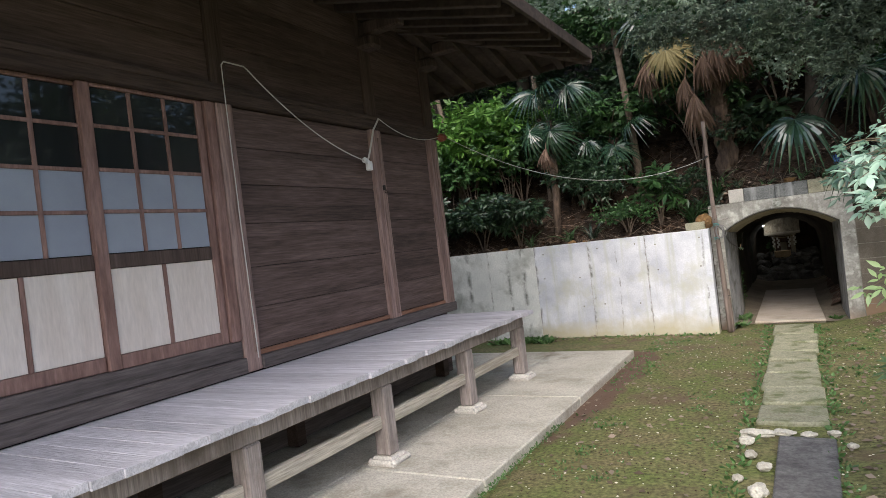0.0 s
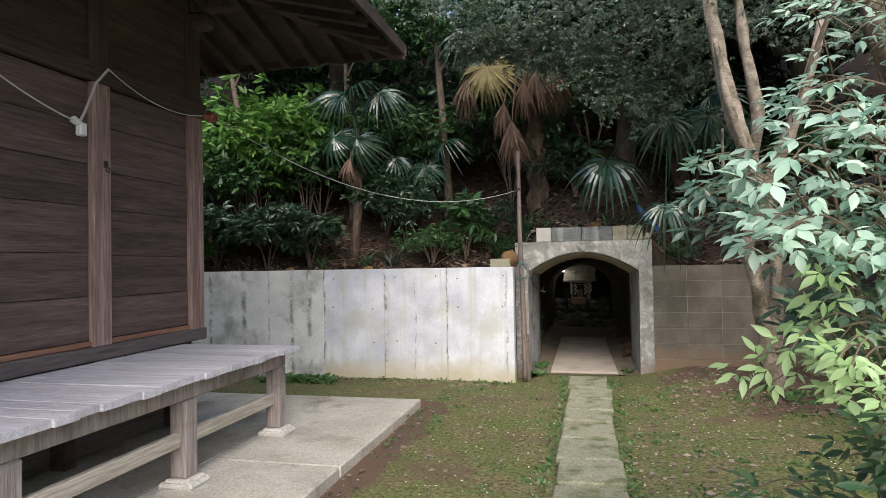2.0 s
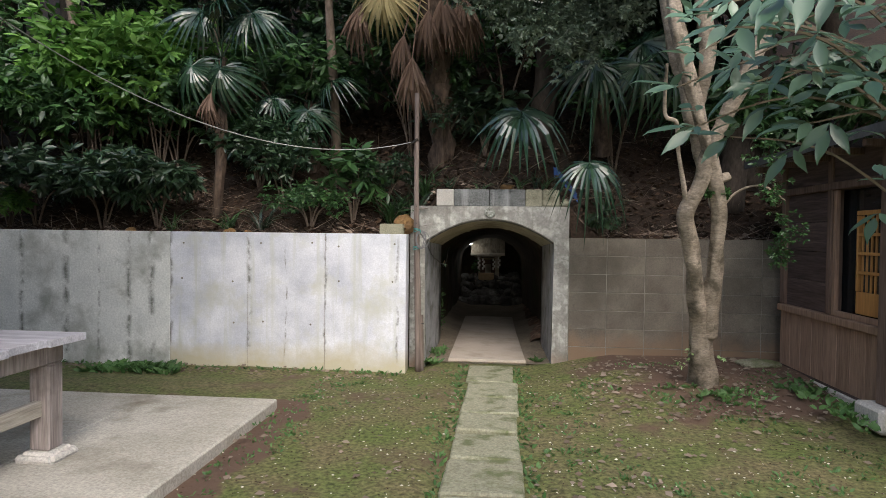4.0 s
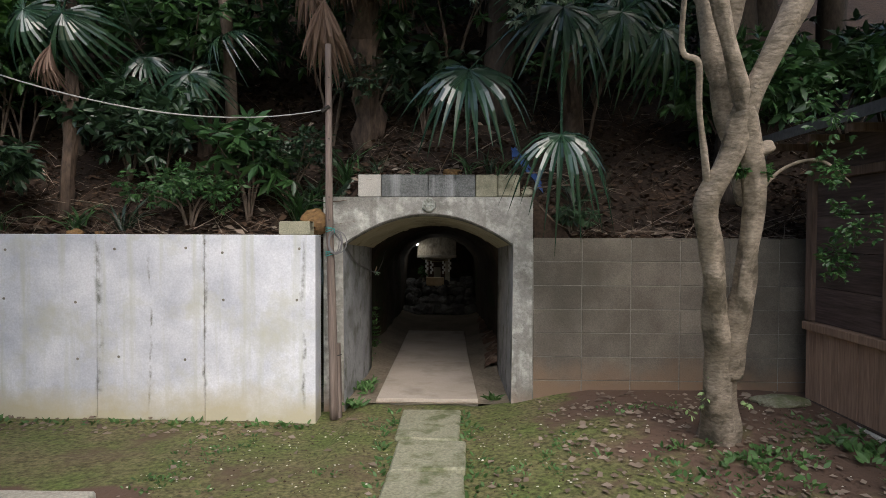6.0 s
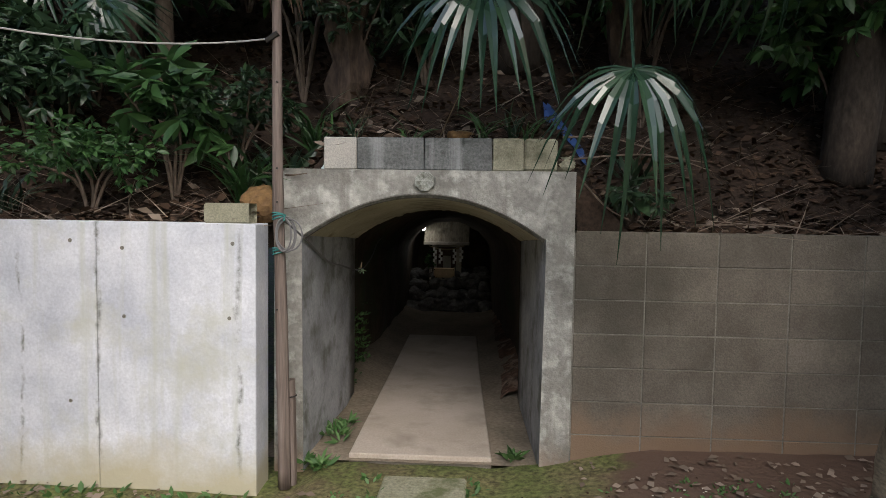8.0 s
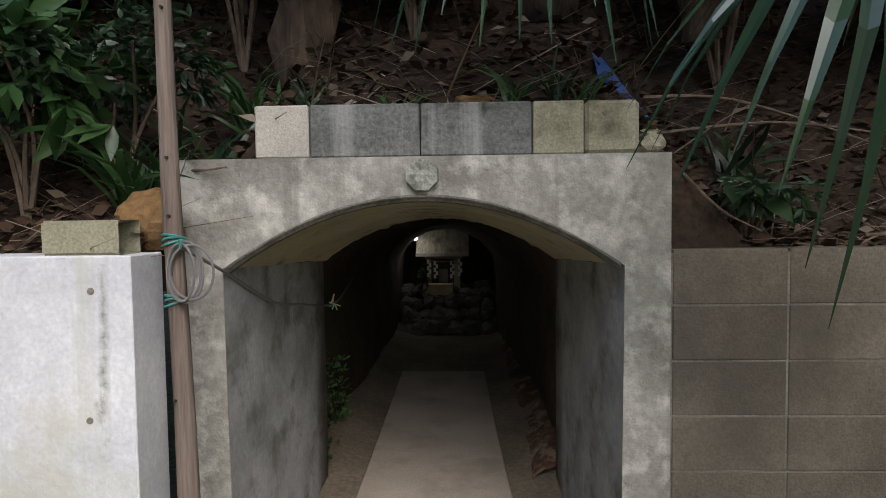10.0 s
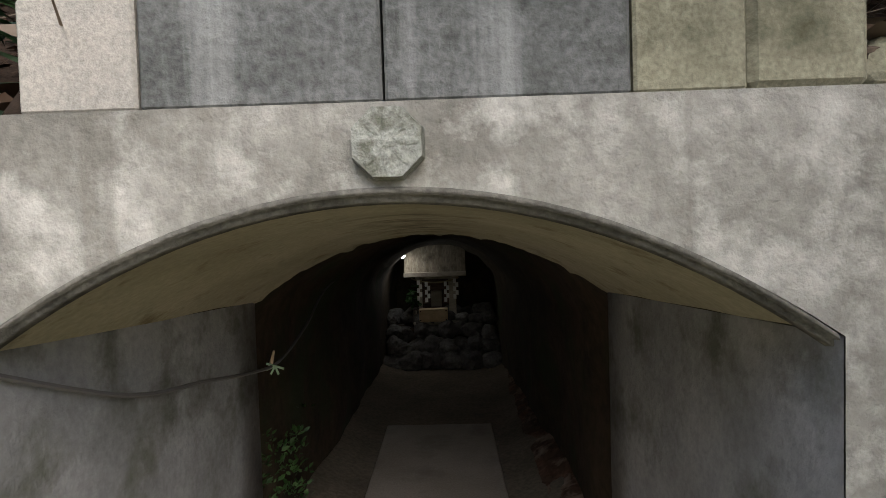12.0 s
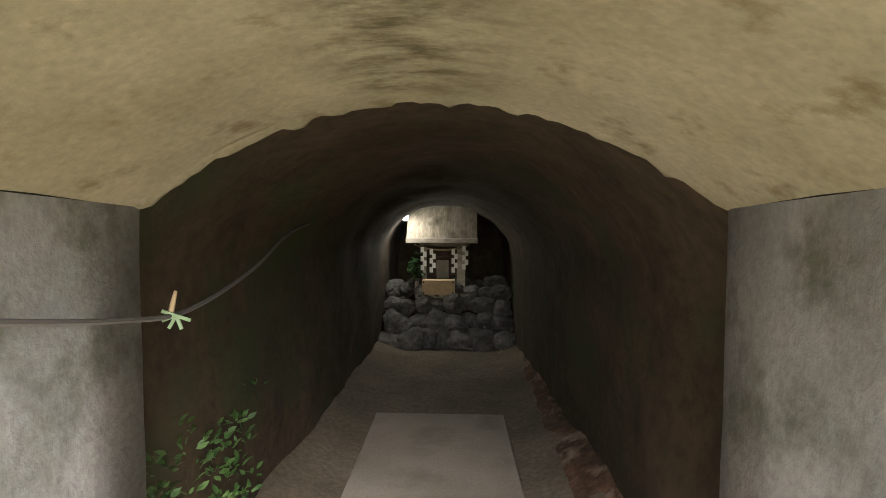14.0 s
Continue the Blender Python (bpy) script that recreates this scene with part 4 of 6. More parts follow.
def door_leaf(y0, y1, x, clear_third):
    """A sliding door: glazed above, pale panels below, with its bars and panes as pieces of it."""
    leaf = part("sliding_door", box(x - 0.032, x, y0, y0 + 0.075, 1.003, 2.76, 0.004), DOOR_WOOD, hall, "reddish framed sliding glass door with pale lower panels")
    for a, b in ((y1 - 0.055, y1),):
        part("stile", box(x - 0.032, x, a, b, 1.003, 2.76, 0.004), DOOR_WOOD, leaf)
    a0, a1 = y0 + 0.077, y1 - 0.057
    part("bottom_rail", box(x - 0.03, x - 0.001, a0, a1, 1.003, 1.09, 0.004), DOOR_WOOD, leaf)
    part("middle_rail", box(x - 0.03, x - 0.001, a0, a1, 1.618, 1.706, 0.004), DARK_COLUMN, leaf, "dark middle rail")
    part("top_rail", box(x - 0.03, x - 0.001, a0, a1, 2.735, 2.76, 0.004), DOOR_WOOD, leaf)
    mid = (a0 + a1) / 2 - 0.01
    for p0, p1 in ((a0, mid - 0.014), (mid + 0.014, a1)):
        part("lower_panel", box(x - 0.02, x - 0.012, p0 + 0.001, p1 - 0.001, 1.092, 1.616, 0.002), PANEL_WOOD, leaf, "pale plywood panel")
    part("panel_bar", box(x - 0.027, x - 0.004, mid - 0.013, mid + 0.013, 1.091, 1.617, 0.003), DOOR_WOOD, leaf)
    zs = [1.708, 1.968, 2.226, 2.495, 2.733]
    w = (a1 - a0) / 3
    for c in range(3):
        for r in range(4):
            part("pane", box(x - 0.018, x - 0.014, a0 + c * w + 0.004, a0 + (c + 1) * w - 0.004, zs[r] + 0.004, zs[r + 1] - 0.004),
                 FROST if r == 0 or (r == 1 and not (clear_third and c == 0)) else GLASS, leaf, "bluish frosted pane" if r < 2 else "dark clear pane")
        if c:
            part("muntin", box(x - 0.026, x - 0.004, a0 + c * w - 0.013, a0 + c * w + 0.013, 1.708, 2.733, 0.003), DOOR_WOOD, leaf)
    for z in zs[1:4]:
        part("glazing_bar", box(x - 0.0255, x - 0.0045, a0, a1, z - 0.012, z + 0.012, 0.003), DOOR_WOOD, leaf)


door_leaf(2.915, 3.805, WX + 0.012, False)
door_leaf(2.035, 2.975, WX - 0.025, True)
door_leaf(1.21, 2.09, WX + 0.012, False)

# Roof: hipped at the far end, boarded soffit on rafters.
EZ, EX, EY = 3.48, -1.22, 8.0               # eave height, eave lines


bm = bmesh.new()
ridge0, ridge1 = (-5.4, 3.6, 5.7), (-5.4, -3.4, 5.7)
c = [(EX, -3.4, EZ + 0.1), (EX, EY, EZ + 0.1), (-9.8, EY, EZ + 0.1), (-9.8, -3.4, EZ + 0.1)]
vs = [bm.verts.new(p) for p in c] + [bm.verts.new(ridge0), bm.verts.new(ridge1)]
for f in ((0, 1, 4, 5), (1, 2, 4), (2, 3, 5, 4), (3, 0, 5)):
    bm.faces.new([vs[i] for i in f])
part("roof", bm, ROOF_TOP, hall, "dark hipped roof")
bm = bmesh.new()
a, b = bm.verts.new((EX, -3.4, EZ + 0.05)), bm.verts.new((EX, EY, EZ + 0.05))
d, e = bm.verts.new((WX - 0.2, -3.4, EZ + 0.6)), bm.verts.new((WX - 0.2, 6.1, EZ + 0.6))
f, g = bm.verts.new((-9.8, EY, EZ + 0.05)), bm.verts.new((-8.0, 6.1, EZ + 0.6))
bm.faces.new((a, b, e, d))
bm.faces.new((b, f, g, e))
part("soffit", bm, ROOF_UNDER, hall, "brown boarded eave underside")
part("fascia", box(EX - 0.03, EX + 0.012, -3.4, EY, EZ - 0.01, EZ + 0.11, 0.006), ROOF_UNDER, hall)
part("fascia", box(-9.8, EX - 0.032, EY - 0.03, EY + 0.012, EZ - 0.01, EZ + 0.11, 0.006), ROOF_UNDER, hall)
bm = box(-0.04, 0.04, 0, 1.0, -0.09, 0.0, 0.006)
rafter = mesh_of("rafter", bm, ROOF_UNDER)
for k in range(36):
    y = EY - 0.35 - 0.3 * k
    n = min(1.95, max(0.15, (EY - y) * 1.05))
    tilt = math.degrees(math.atan2(0.55, 2.02))
    ob = piece("rafter", rafter, hall, Matrix.Translation((EX - 0.04, y, EZ + 0.045)) @ pose(0, 0, 0, 0, 0, 90) @ pose(0, 0, 0, tilt - 0.5, 0, 0) @ Matrix.Diagonal((1, n, 1, 1)))
for k in range(22):
    x = EX - 0.35 - 0.3 * k
    n = min(1.85, max(0.15, (EX - x) * 1.0))
    tilt = math.degrees(math.atan2(0.55, 1.82))
    piece("rafter", rafter, hall, Matrix.Translation((x, EY - 0.04, EZ + 0.045)) @ pose(0, 0, 0, 0, 0, 180) @ pose(0, 0, 0, tilt - 0.5, 0, 0) @ Matrix.Diagonal((1, n, 1, 1)))
part("hip_rafter", tube([(EX - 0.02, EY - 0.02, EZ), (WX - 0.1, 6.1, EZ + 0.5)], 0.075, 4), RAIL_WOOD, hall)
# Bracket blocks on the corner column, in the timber colour darkened for eave shade.
for y in (5.88, 7.0):
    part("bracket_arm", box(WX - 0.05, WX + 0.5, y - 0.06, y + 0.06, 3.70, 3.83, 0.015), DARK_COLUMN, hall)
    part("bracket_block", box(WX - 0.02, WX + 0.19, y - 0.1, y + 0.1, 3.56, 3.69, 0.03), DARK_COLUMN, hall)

# ---- veranda ----
veranda = thing("veranda", (-2.3, 3.0, 0.06), "grey weathered plank veranda deck on square posts", "veranda")
y = 6.8
shapes = [mesh_of("deck_board", box(-0.545 + d, 0.545 + e, -0.0705, 0.0705, -0.02, 0.02, 0.0015), DECK_WOOD) for d, e in ((0, 0.0), (0, 0.012), (0, -0.008), (0, 0.006))]
wide = 0.142
while y > -3.0:
    piece("deck_board", random.choice(shapes), veranda,
          pose(-2.375, y - wide / 2, 0.732 + random.uniform(-0.0025, 0.0025), 0, random.uniform(-0.15, 0.15), random.uniform(-0.3, 0.3)))
    y -= wide
part("edge_beam", box(-2.045, -1.935, -3.0, 6.77, 0.59, 0.709, 0.008), POST_WOOD, veranda)
part("end_beam", box(-2.85, -2.05, 6.66, 6.75, 0.6, 0.708, 0.008), POST_WOOD, veranda)
part("ledger", box(WX + 0.06, WX + 0.14, -3.0, 6.6, 0.58, 0.707, 0.006), RAIL_WOOD, veranda)
for k, y in enumerate((6.7, 5.52, 4.27, 3.03, 1.8, 0.55)):
    part("post", box(-2.05, -1.93, y - 0.06, y + 0.06, 0.105, 0.588, 0.01), POST_WOOD, veranda, "bleached square post")
    stone = part("pad_stone", bmesh.new(), PAD_STONE)
    me = stone.data
    bm = bmesh.new()
    made = bmesh.ops.create_cone(bm, cap_ends=True, segments=4, radius1=0.185, radius2=0.135, depth=0.055)
    bmesh.ops.rotate(bm, verts=bm.verts, cent=(0, 0, 0), matrix=Matrix.Rotation(radians(45), 3, "Z"))
    bmesh.ops.bevel(bm, geom=list(bm.edges), offset=0.02, segments=2, affect="EDGES")
    bm.to_mesh(me)
    bm.free()
    stone.location = (-1.985, y, 0.0775)
    tagged(stone, "whitewashed square pad stone under a veranda post", "pad stone", "pad stones under the posts")
for y0, y1 in zip((5.58, 4.33, 3.09, 1.86, 0.61), (6.64, 5.46, 4.21, 2.97, 1.74)):
    part("low_rail", box(-2.01, -1.965, y0 + 0.001, y1 - 0.001, 0.30, 0.39, 0.006), NUKI_WOOD, veranda, "pale grooved low rail")

# Cord, plug and fittings on the hall's wall.
cord = thing("extension_cord", (WX + 0.07, 4.0, 2.9), "pale sagging electric cord pinned along the tie rail", "cord")


def sag(a, b, drop, n=14):
    a, b = Vector(a), Vector(b)
    return [a.lerp(b, i / n) - Vector((0, 0, drop * 4 * (i / n) * (1 - i / n))) for i in range(n + 1)]


part("cable", tube([(WX + 0.085, 3.99, 0.86), (WX + 0.085, 3.97, 1.9), (WX + 0.09, 3.96, 2.95), (WX + 0.095, 3.955, 3.03)], 0.004, 6), WHITE_CABLE, cord)
part("cable", tube([(WX + 0.095, 3.955, 3.03), (WX + 0.095, 3.98, 3.06), (WX + 0.095, 4.17, 3.06)] + sag((WX + 0.09, 4.2, 3.05), (WX + 0.1, 5.58, 2.42), 0.1), 0.0055, 6), WHITE_CABLE, cord)
part("cable", tube([(WX + 0.1, 5.62, 2.43), (WX + 0.1, 5.66, 2.5), (WX + 0.09, 5.78, 2.74), (WX + 0.085, 5.9, 2.87)], 0.009, 6), WHITE_CABLE, cord)
part("cable", tube(sag((WX + 0.085, 5.9, 2.87), (WX + 0.09, 7.06, 2.79), 0.1), 0.0045, 6), WHITE_CABLE, cord)
part("plug", tube([(WX + 0.1, 5.56, 2.43), (WX + 0.1, 5.64, 2.40)], [0.028, 0.02], 8), WHITE_PLASTIC, cord, "white plug")
part("socket", box(WX + 0.075, WX + 0.125, 5.6, 5.66, 2.33, 2.42, 0.008), WHITE_PLASTIC, cord, "white socket block")
ins = thing("insulator", (WX + 0.05, 7.07, 2.78), "red-brown ceramic insulator at the hall's corner", "insulator")
part("body", tube([(WX + 0.07, 7.07, 2.79), (WX + 0.08, 7.12, 2.795), (WX + 0.08, 7.14, 2.795), (WX + 0.085, 7.2, 2.8), (WX + 0.085, 7.23, 2.8)], [0.02, 0.03, 0.05, 0.045, 0.02], 12), INSULATOR, ins)
hook = thing("hook", (WX + 0.06, 5.8, 2.2), "small dark iron hook on a column", "hook")
part("plate", box(WX + 0.046, WX + 0.07, 5.885, 5.91, 2.15, 2.2, 0.003), IRON, hook)
part("ring", tube([(WX + 0.075, 5.897 + 0.018 * math.cos(a), 2.135 + 0.018 * math.sin(a)) for a in [i * 0.7 for i in range(9)]], 0.004, 6), IRON, hook)


# ---- things by the portal ----
pole = thing("utility_pole", (-0.277, 9.64, 0), "slim grey weathered wooden pole carrying a cable", "pole")
part("shaft", tube(*smooth_line([(-0.262, 9.65, -0.05), (-0.276, 9.645, 0.8), (-0.295, 9.64, 1.6), (-0.3, 9.635, 2.75)], [0.033, 0.031, 0.028, 0.023]), 10, rough=0.15), POLE_WOOD, pole, smooth=True)
for z in (0.9, 1.28, 1.45, 1.62, 2.05, 2.5):
    part("nail", tube([(-0.29, 9.615, z), (-0.29, 9.604, z)], 0.005, 6), IRON, pole)
for z in (1.37, 1.19):
    for k in range(3):
        part("cord_wrap", tube([(-0.289 + 0.033 * math.cos(a), 9.641 + 0.033 * math.sin(a), z + 0.008 * k + 0.01 * math.cos(a + k)) for a in [i * 0.52 for i in range(13)]], 0.004, 5), TEAL_CORD, pole, "teal nylon cord")
part("cord_tail", tube(smooth_line([(-0.267, 9.606, 1.365), (-0.245, 9.585, 1.38), (-0.247, 9.585, 1.355)], [0.004] * 3)[0], 0.004, 5), TEAL_CORD, pole, "teal nylon cord")
stake = thing("wooden_stake", (-0.262, 9.74, 0), "short weathered wooden stake tied beside the pole", "stake")
part("shaft", tube([(-0.244, 9.7, -0.05), (-0.250, 9.7, 0.2), (-0.257, 9.7, 0.515)], [0.034, 0.034, 0.036], 9, rough=0.2), POLE_WOOD, stake)
part("tie", tube([(-0.254 + 0.038 * math.cos(a), 9.7 + 0.038 * math.sin(a), 0.43) for a in [i * 0.52 for i in range(13)]], 0.004, 5), IRON, stake)
coil = thing("cable_coil", (-0.282, 9.57, 1.25), "loose grey cable coil hanging from the pole", "cable")
for k, (rx, rz, dx) in enumerate(((0.04, 0.085, 0.0), (0.065, 0.08, 0.03), (0.05, 0.09, 0.012), (0.045, 0.082, 0.008))):
    part("loop", tube([(-0.252 + dx + rx * math.sin(a), 9.594 + 0.005 * k, 1.285 + rz * math.cos(a)) for a in [i * 2 * math.pi / 22 for i in range(23)]], 0.0042, 6), WIRE, coil)
part("run", tube(smooth_line([(-0.26, 9.6, 1.365), (-0.225, 9.85, 1.265), (-0.2, 10.3, 1.1), (-0.185, 10.66, 1.04), (-0.17, 11.0, 0.985), (-0.15, 11.28, 0.965), (-0.17, 11.8, 1.02), (-0.2, 12.56, 1.15), (-0.14, 14.0, 1.2), (-0.05, 15.5, 1.22)], [0.006] * 10)[0], 0.006, 6), WIRE, coil, "slack cable run into the tunnel")
tie = thing("cable_tie", (-0.16, 11.2, 0.97), "pale green tape bow on a nailed wood chip", "tie")
for a in (200, 250, 300, 340, 20):
    part("tape_end", box(-0.06, 0, -0.003, 0.003, -0.006, 0.006, 0.0), GREEN_TAPE, None).parent = tie
    tie.children[-1].matrix_basis = pose(0.02, -0.01, -0.005, 0, a, 10) @ Matrix.Diagonal((0.55, 1, 0.6, 1))
part("chip", tube([(-0.16, 11.2, 0.96), (-0.145, 11.2, 1.02)], [0.009, 0.004], 5), BOX_WOOD, tie)

wire = thing("overhead_wire", (-1.6, 8.4, 2.6), "pale sagging overhead cable from hall to pole", "cable")
part("cable", tube(sag((WX + 0.09, 7.22, 2.81), (-0.32, 9.635, 2.27), 0.4, 24), 0.0042, 6), OVERHEAD, wire)
part("knot", tube([(-0.345, 9.61, 2.25), (-0.285, 9.61, 2.29)], 0.014, 6), IRON, wire)

brick = thing("concrete_block", (-0.53, 9.65, 1.338), "small mossy concrete block lying on the wall top", "block")
bm = box(-0.66, -0.42, 9.585, 9.705, 1.338, 1.44)
end = [f for f in bm.faces if f.normal.x > 0.9]
bmesh.ops.inset_region(bm, faces=end, thickness=0.026, depth=0.0)
bmesh.ops.translate(bm, verts=end[0].verts[:], vec=(-0.1, 0, 0))
bmesh.ops.bevel(bm, geom=[e for e in bm.edges if e.calc_length() > 0.09 and e.is_convex], offset=0.007, segments=2, affect="EDGES")
part("block", bm, COPING_GREEN, brick)


def rock(name, place, size, material, label, category, group="", seed=0, flat=1.0):
    bm = bmesh.new()
    bmesh.ops.create_icosphere(bm, subdivisions=3, radius=1.0)
    rng = random.Random(seed)
    o = Vector((rng.uniform(0, 50), rng.uniform(0, 50), rng.uniform(0, 50)))
    for v in bm.verts:
        n = v.co.normalized()
        k = 1 + 0.32 * noise.noise(n * 1.3 + o) + 0.14 * noise.noise(n * 3.5 + o) + 0.05 * noise.noise(n * 9 + o)
        v.co = Vector((n.x * size[0], n.y * size[1], n.z * size[2])) * k
    me = mesh_of(name, bm, material)
    ob = new(name, me)
    ob.location = place
    return tagged(ob, label, category, group)


rock("ochre_rock", (-0.45, 9.82, 1.43), (0.11, 0.08, 0.1), YELLOW_ROCK, "rough ochre-yellow rock on the wall top", "rock", seed=3)
for k, (x, s) in enumerate(((-2.3, 0.045), (-2.1, 0.03), (-3.4, 0.04))):
    rock("ochre_rock", (x, 9.76, 1.34), (s * 1.4, s, s * 0.8), YELLOW_ROCK, "small ochre stone on the bank edge", "rock", "stones on the bank edge", seed=20 + k)
rock("ochre_rock", (0.62, 10.16, 1.83), (0.1, 0.06, 0.06), YELLOW_ROCK, "rusty ochre stone behind the coping", "rock", seed=31)
rock("corner_stone", (1.2, 9.98, 1.68), (0.06, 0.06, 0.05), COPING_GREEN, "broken grey stone chunk beside the coping", "rock", seed=37)

# Rubble where the stone path ends.
for k, (x, y, a, b, c) in enumerate(((0.3, 5.36, 0.11, 0.05, 0.03), (0.45, 5.4, 0.07, 0.04, 0.022), (0.74, 5.42, 0.04, 0.03, 0.02), (0.36, 4.75, 0.04, 0.05, 0.025),
                                     (0.35, 4.4, 0.05, 0.08, 0.03), (0.24, 5.2, 0.05, 0.04, 0.03), (0.28, 4.95, 0.035, 0.05, 0.022), (0.6, 5.38, 0.05, 0.03, 0.02), (0.3, 4.1, 0.06, 0.05, 0.03),
                                     (0.83, 5.2, 0.03, 0.035, 0.018), (0.24, 4.55, 0.03, 0.04, 0.02))):
    rock("rubble_stone", (x, y, 0.006), (a, b, c), TERRACE, "pale broken kerb stone at the path's end", "rubble", "rubble at the path's end", seed=40 + k)
old_slab = thing("old_slab", (0.55, 4.7, 0), "dark dirty stone slab sunk in the soil", "slab")
part("slab", box(0.42, 0.74, 4.0, 5.3, -0.05, 0.012, 0.01, wobble=0.012), ROCK, old_slab)

# ---- shrine on its rock mound ----
rng_m = random.Random(9)
k = 0
for row, (z, y, n, s) in enumerate(((0.08, 15.33, 7, 0.13), (0.22, 15.42, 8, 0.115), (0.36, 15.5, 8, 0.105), (0.47, 15.6, 8, 0.09), (0.5, 15.85, 7, 0.1), (0.3, 15.75, 6, 0.14))):
    for i in range(n):
        x = -0.24 + 1.16 * (i + 0.5) / n + rng_m.uniform(-0.04, 0.04)
        rock("mound_rock", (x, y + rng_m.uniform(-0.04, 0.04), z + rng_m.uniform(-0.03, 0.03)), (s * rng_m.uniform(0.8, 1.25), s * rng_m.uniform(0.8, 1.1), s * rng_m.uniform(0.7, 1.0)),
             ROCK, "dark rough rock piled in the shrine mound", "rock", "rocks of the shrine mound", seed=60 + k)
        k += 1
part("mound_core", box(-0.2, 0.9, 15.5, 16.6, -0.05, 0.4, 0.02), SOIL, None)
tagged(bpy.data.objects["mound_core"], "packed earth core of the shrine mound", "mound", kind="structure")
shrine = thing("small_shrine", (0.3, 15.75, 0.46), "small old wooden shrine with a steep plank roof", "shrine")
part("base_slab", box(0.06, 0.55, 15.5, 16.1, 0.43, 0.465, 0.006), SHRINE_WOOD, shrine)
part("floor", box(0.1, 0.53, 15.68, 16.1, 0.465, 0.5, 0.006), SHRINE_WOOD, shrine)
part("back_wall", box(0.12, 0.5, 16.0, 16.04, 0.5, 0.9, 0.004), DARK_BOARD, shrine)
part("inner_wall", box(0.15, 0.48, 15.86, 15.88, 0.5, 0.89, 0.004), DARK_BOARD, shrine, "dark recessed door wall")
for x0, x1 in ((0.115, 0.15), (0.44, 0.52)):
    part("side_post", box(x0, x1, 15.69, 15.74, 0.5, 0.93, 0.004), SHRINE_WOOD, shrine, "pale shrine post")
part("plaque", box(0.24, 0.36, 15.84, 15.86, 0.58, 0.76, 0.004), COPING_LIGHT, shrine, "grey framed tablet")
part("lintel", box(0.08, 0.55, 15.68, 15.73, 0.90, 0.93, 0.004), SHRINE_WOOD, shrine)
bm = bmesh.new()
vs = [bm.verts.new(p) for p in ((-0.03, 15.6, 0.945), (0.63, 15.6, 0.945), (0.63, 15.86, 1.3), (-0.03, 15.86, 1.3), (-0.03, 15.6, 0.985), (0.63, 15.6, 0.985), (0.63, 15.84, 1.32), (-0.03, 15.84, 1.32))]
for f in ((0, 1, 2, 3), (4, 7, 6, 5), (0, 4, 5, 1), (1, 5, 6, 2), (2, 6, 7, 3), (3, 7, 4, 0)):
    bm.faces.new([vs[i] for i in f])
bmesh.ops.recalc_face_normals(bm, faces=bm.faces)
part("roof_front", bm, SHRINE_ROOF, shrine, "weathered pale roof planks with worn paint")
part("eave_board", box(-0.035, 0.635, 15.575, 15.6, 0.935, 0.985, 0.004), SHRINE_WOOD, shrine)
part("roof_back", tube([(-0.03, 16.0, 1.14), (0.63, 16.0, 1.14)], 0.14, 4), DARK_BOARD, shrine)
part("sacred_rope", tube(sag((0.04, 15.62, 0.92), (0.56, 15.62, 0.92), 0.05), 0.008, 6), ROPE, shrine)
for x, z0 in ((0.13, 0.89), (0.215, 0.87), (0.42, 0.87), (0.52, 0.9)):
    bm = bmesh.new()
    for j in range(5):
        dx = 0.012 if j % 2 else -0.012
        box(x + dx - 0.016, x + dx + 0.016, 15.605, 15.609, z0 - 0.042 * (j + 1), z0 - 0.042 * j + 0.008, 0, bm)
    part("paper_streamer", bm, PAPER, shrine, "white zigzag paper streamer")
offer = thing("offertory_box", (0.28, 15.55, 0.47), "plain light-wood offertory box in front of the shrine", "box")
part("body", box(0.125, 0.425, 15.47, 15.6, 0.467, 0.6, 0.004), BOX_WOOD, offer)
for x in (0.14, 0.41):
    for z in (0.485, 0.582):
        part("corner_stud", tube([(x, 15.47, z), (x, 15.463, z)], 0.008, 8), IRON, offer)
sprig = thing("evergreen_sprig", (0.06, 15.62, 0.47), "dark green evergreen sprig in a vase beside the shrine", "plant")
part("vase", tube([(0.07, 15.6, 0.466), (0.07, 15.6, 0.5), (0.07, 15.6, 0.58)], [0.025, 0.03, 0.018], 10), PAD_STONE, sprig, "small pale vase")
leafy("leaves", sprig, [(0.06, 15.6, 0.72)], [(0.07, 0.06, 0.11)], 26, 4, 0.06, MID_LEAF, np.random.default_rng(5), 0.9)
lamp = thing("bare_bulb", (-0.03, 15.5, 1.2), "lit bare bulb with a metal reflector on the tunnel roof", "lamp")
bm = bmesh.new()
bmesh.ops.create_uvsphere(bm, u_segments=12, v_segments=8, radius=0.03, matrix=pose(-0.035, 15.52, 1.175))
part("bulb", bm, BULB, lamp, "glowing bulb", True)
part("reflector", tube([(-0.05, 15.56, 1.2), (-0.06, 15.6, 1.24)], [0.05, 0.02], 10), WHITE_PLASTIC, lamp)
part("bracket", tube([(-0.06, 15.6, 1.23), (-0.08, 15.62, 1.36)], 0.008, 6), IRON, lamp)

# ---- shed ----
SX = 3.25
shed = thing("garden_shed", (4.3, 8.2, 0.0), "brown wooden outbuilding with boarded base and dark windows", "shed")
part("footing", box(SX - 0.03, 5.2, 6.2, 9.7, -0.05, 0.13, 0.012), PAD_STONE, shed, "pale pebbled concrete footing")
board = mesh_of("board", box(-0.012, 0.012, -0.098, 0.098, 0.14, 0.655, 0.003), SHED_WOOD)
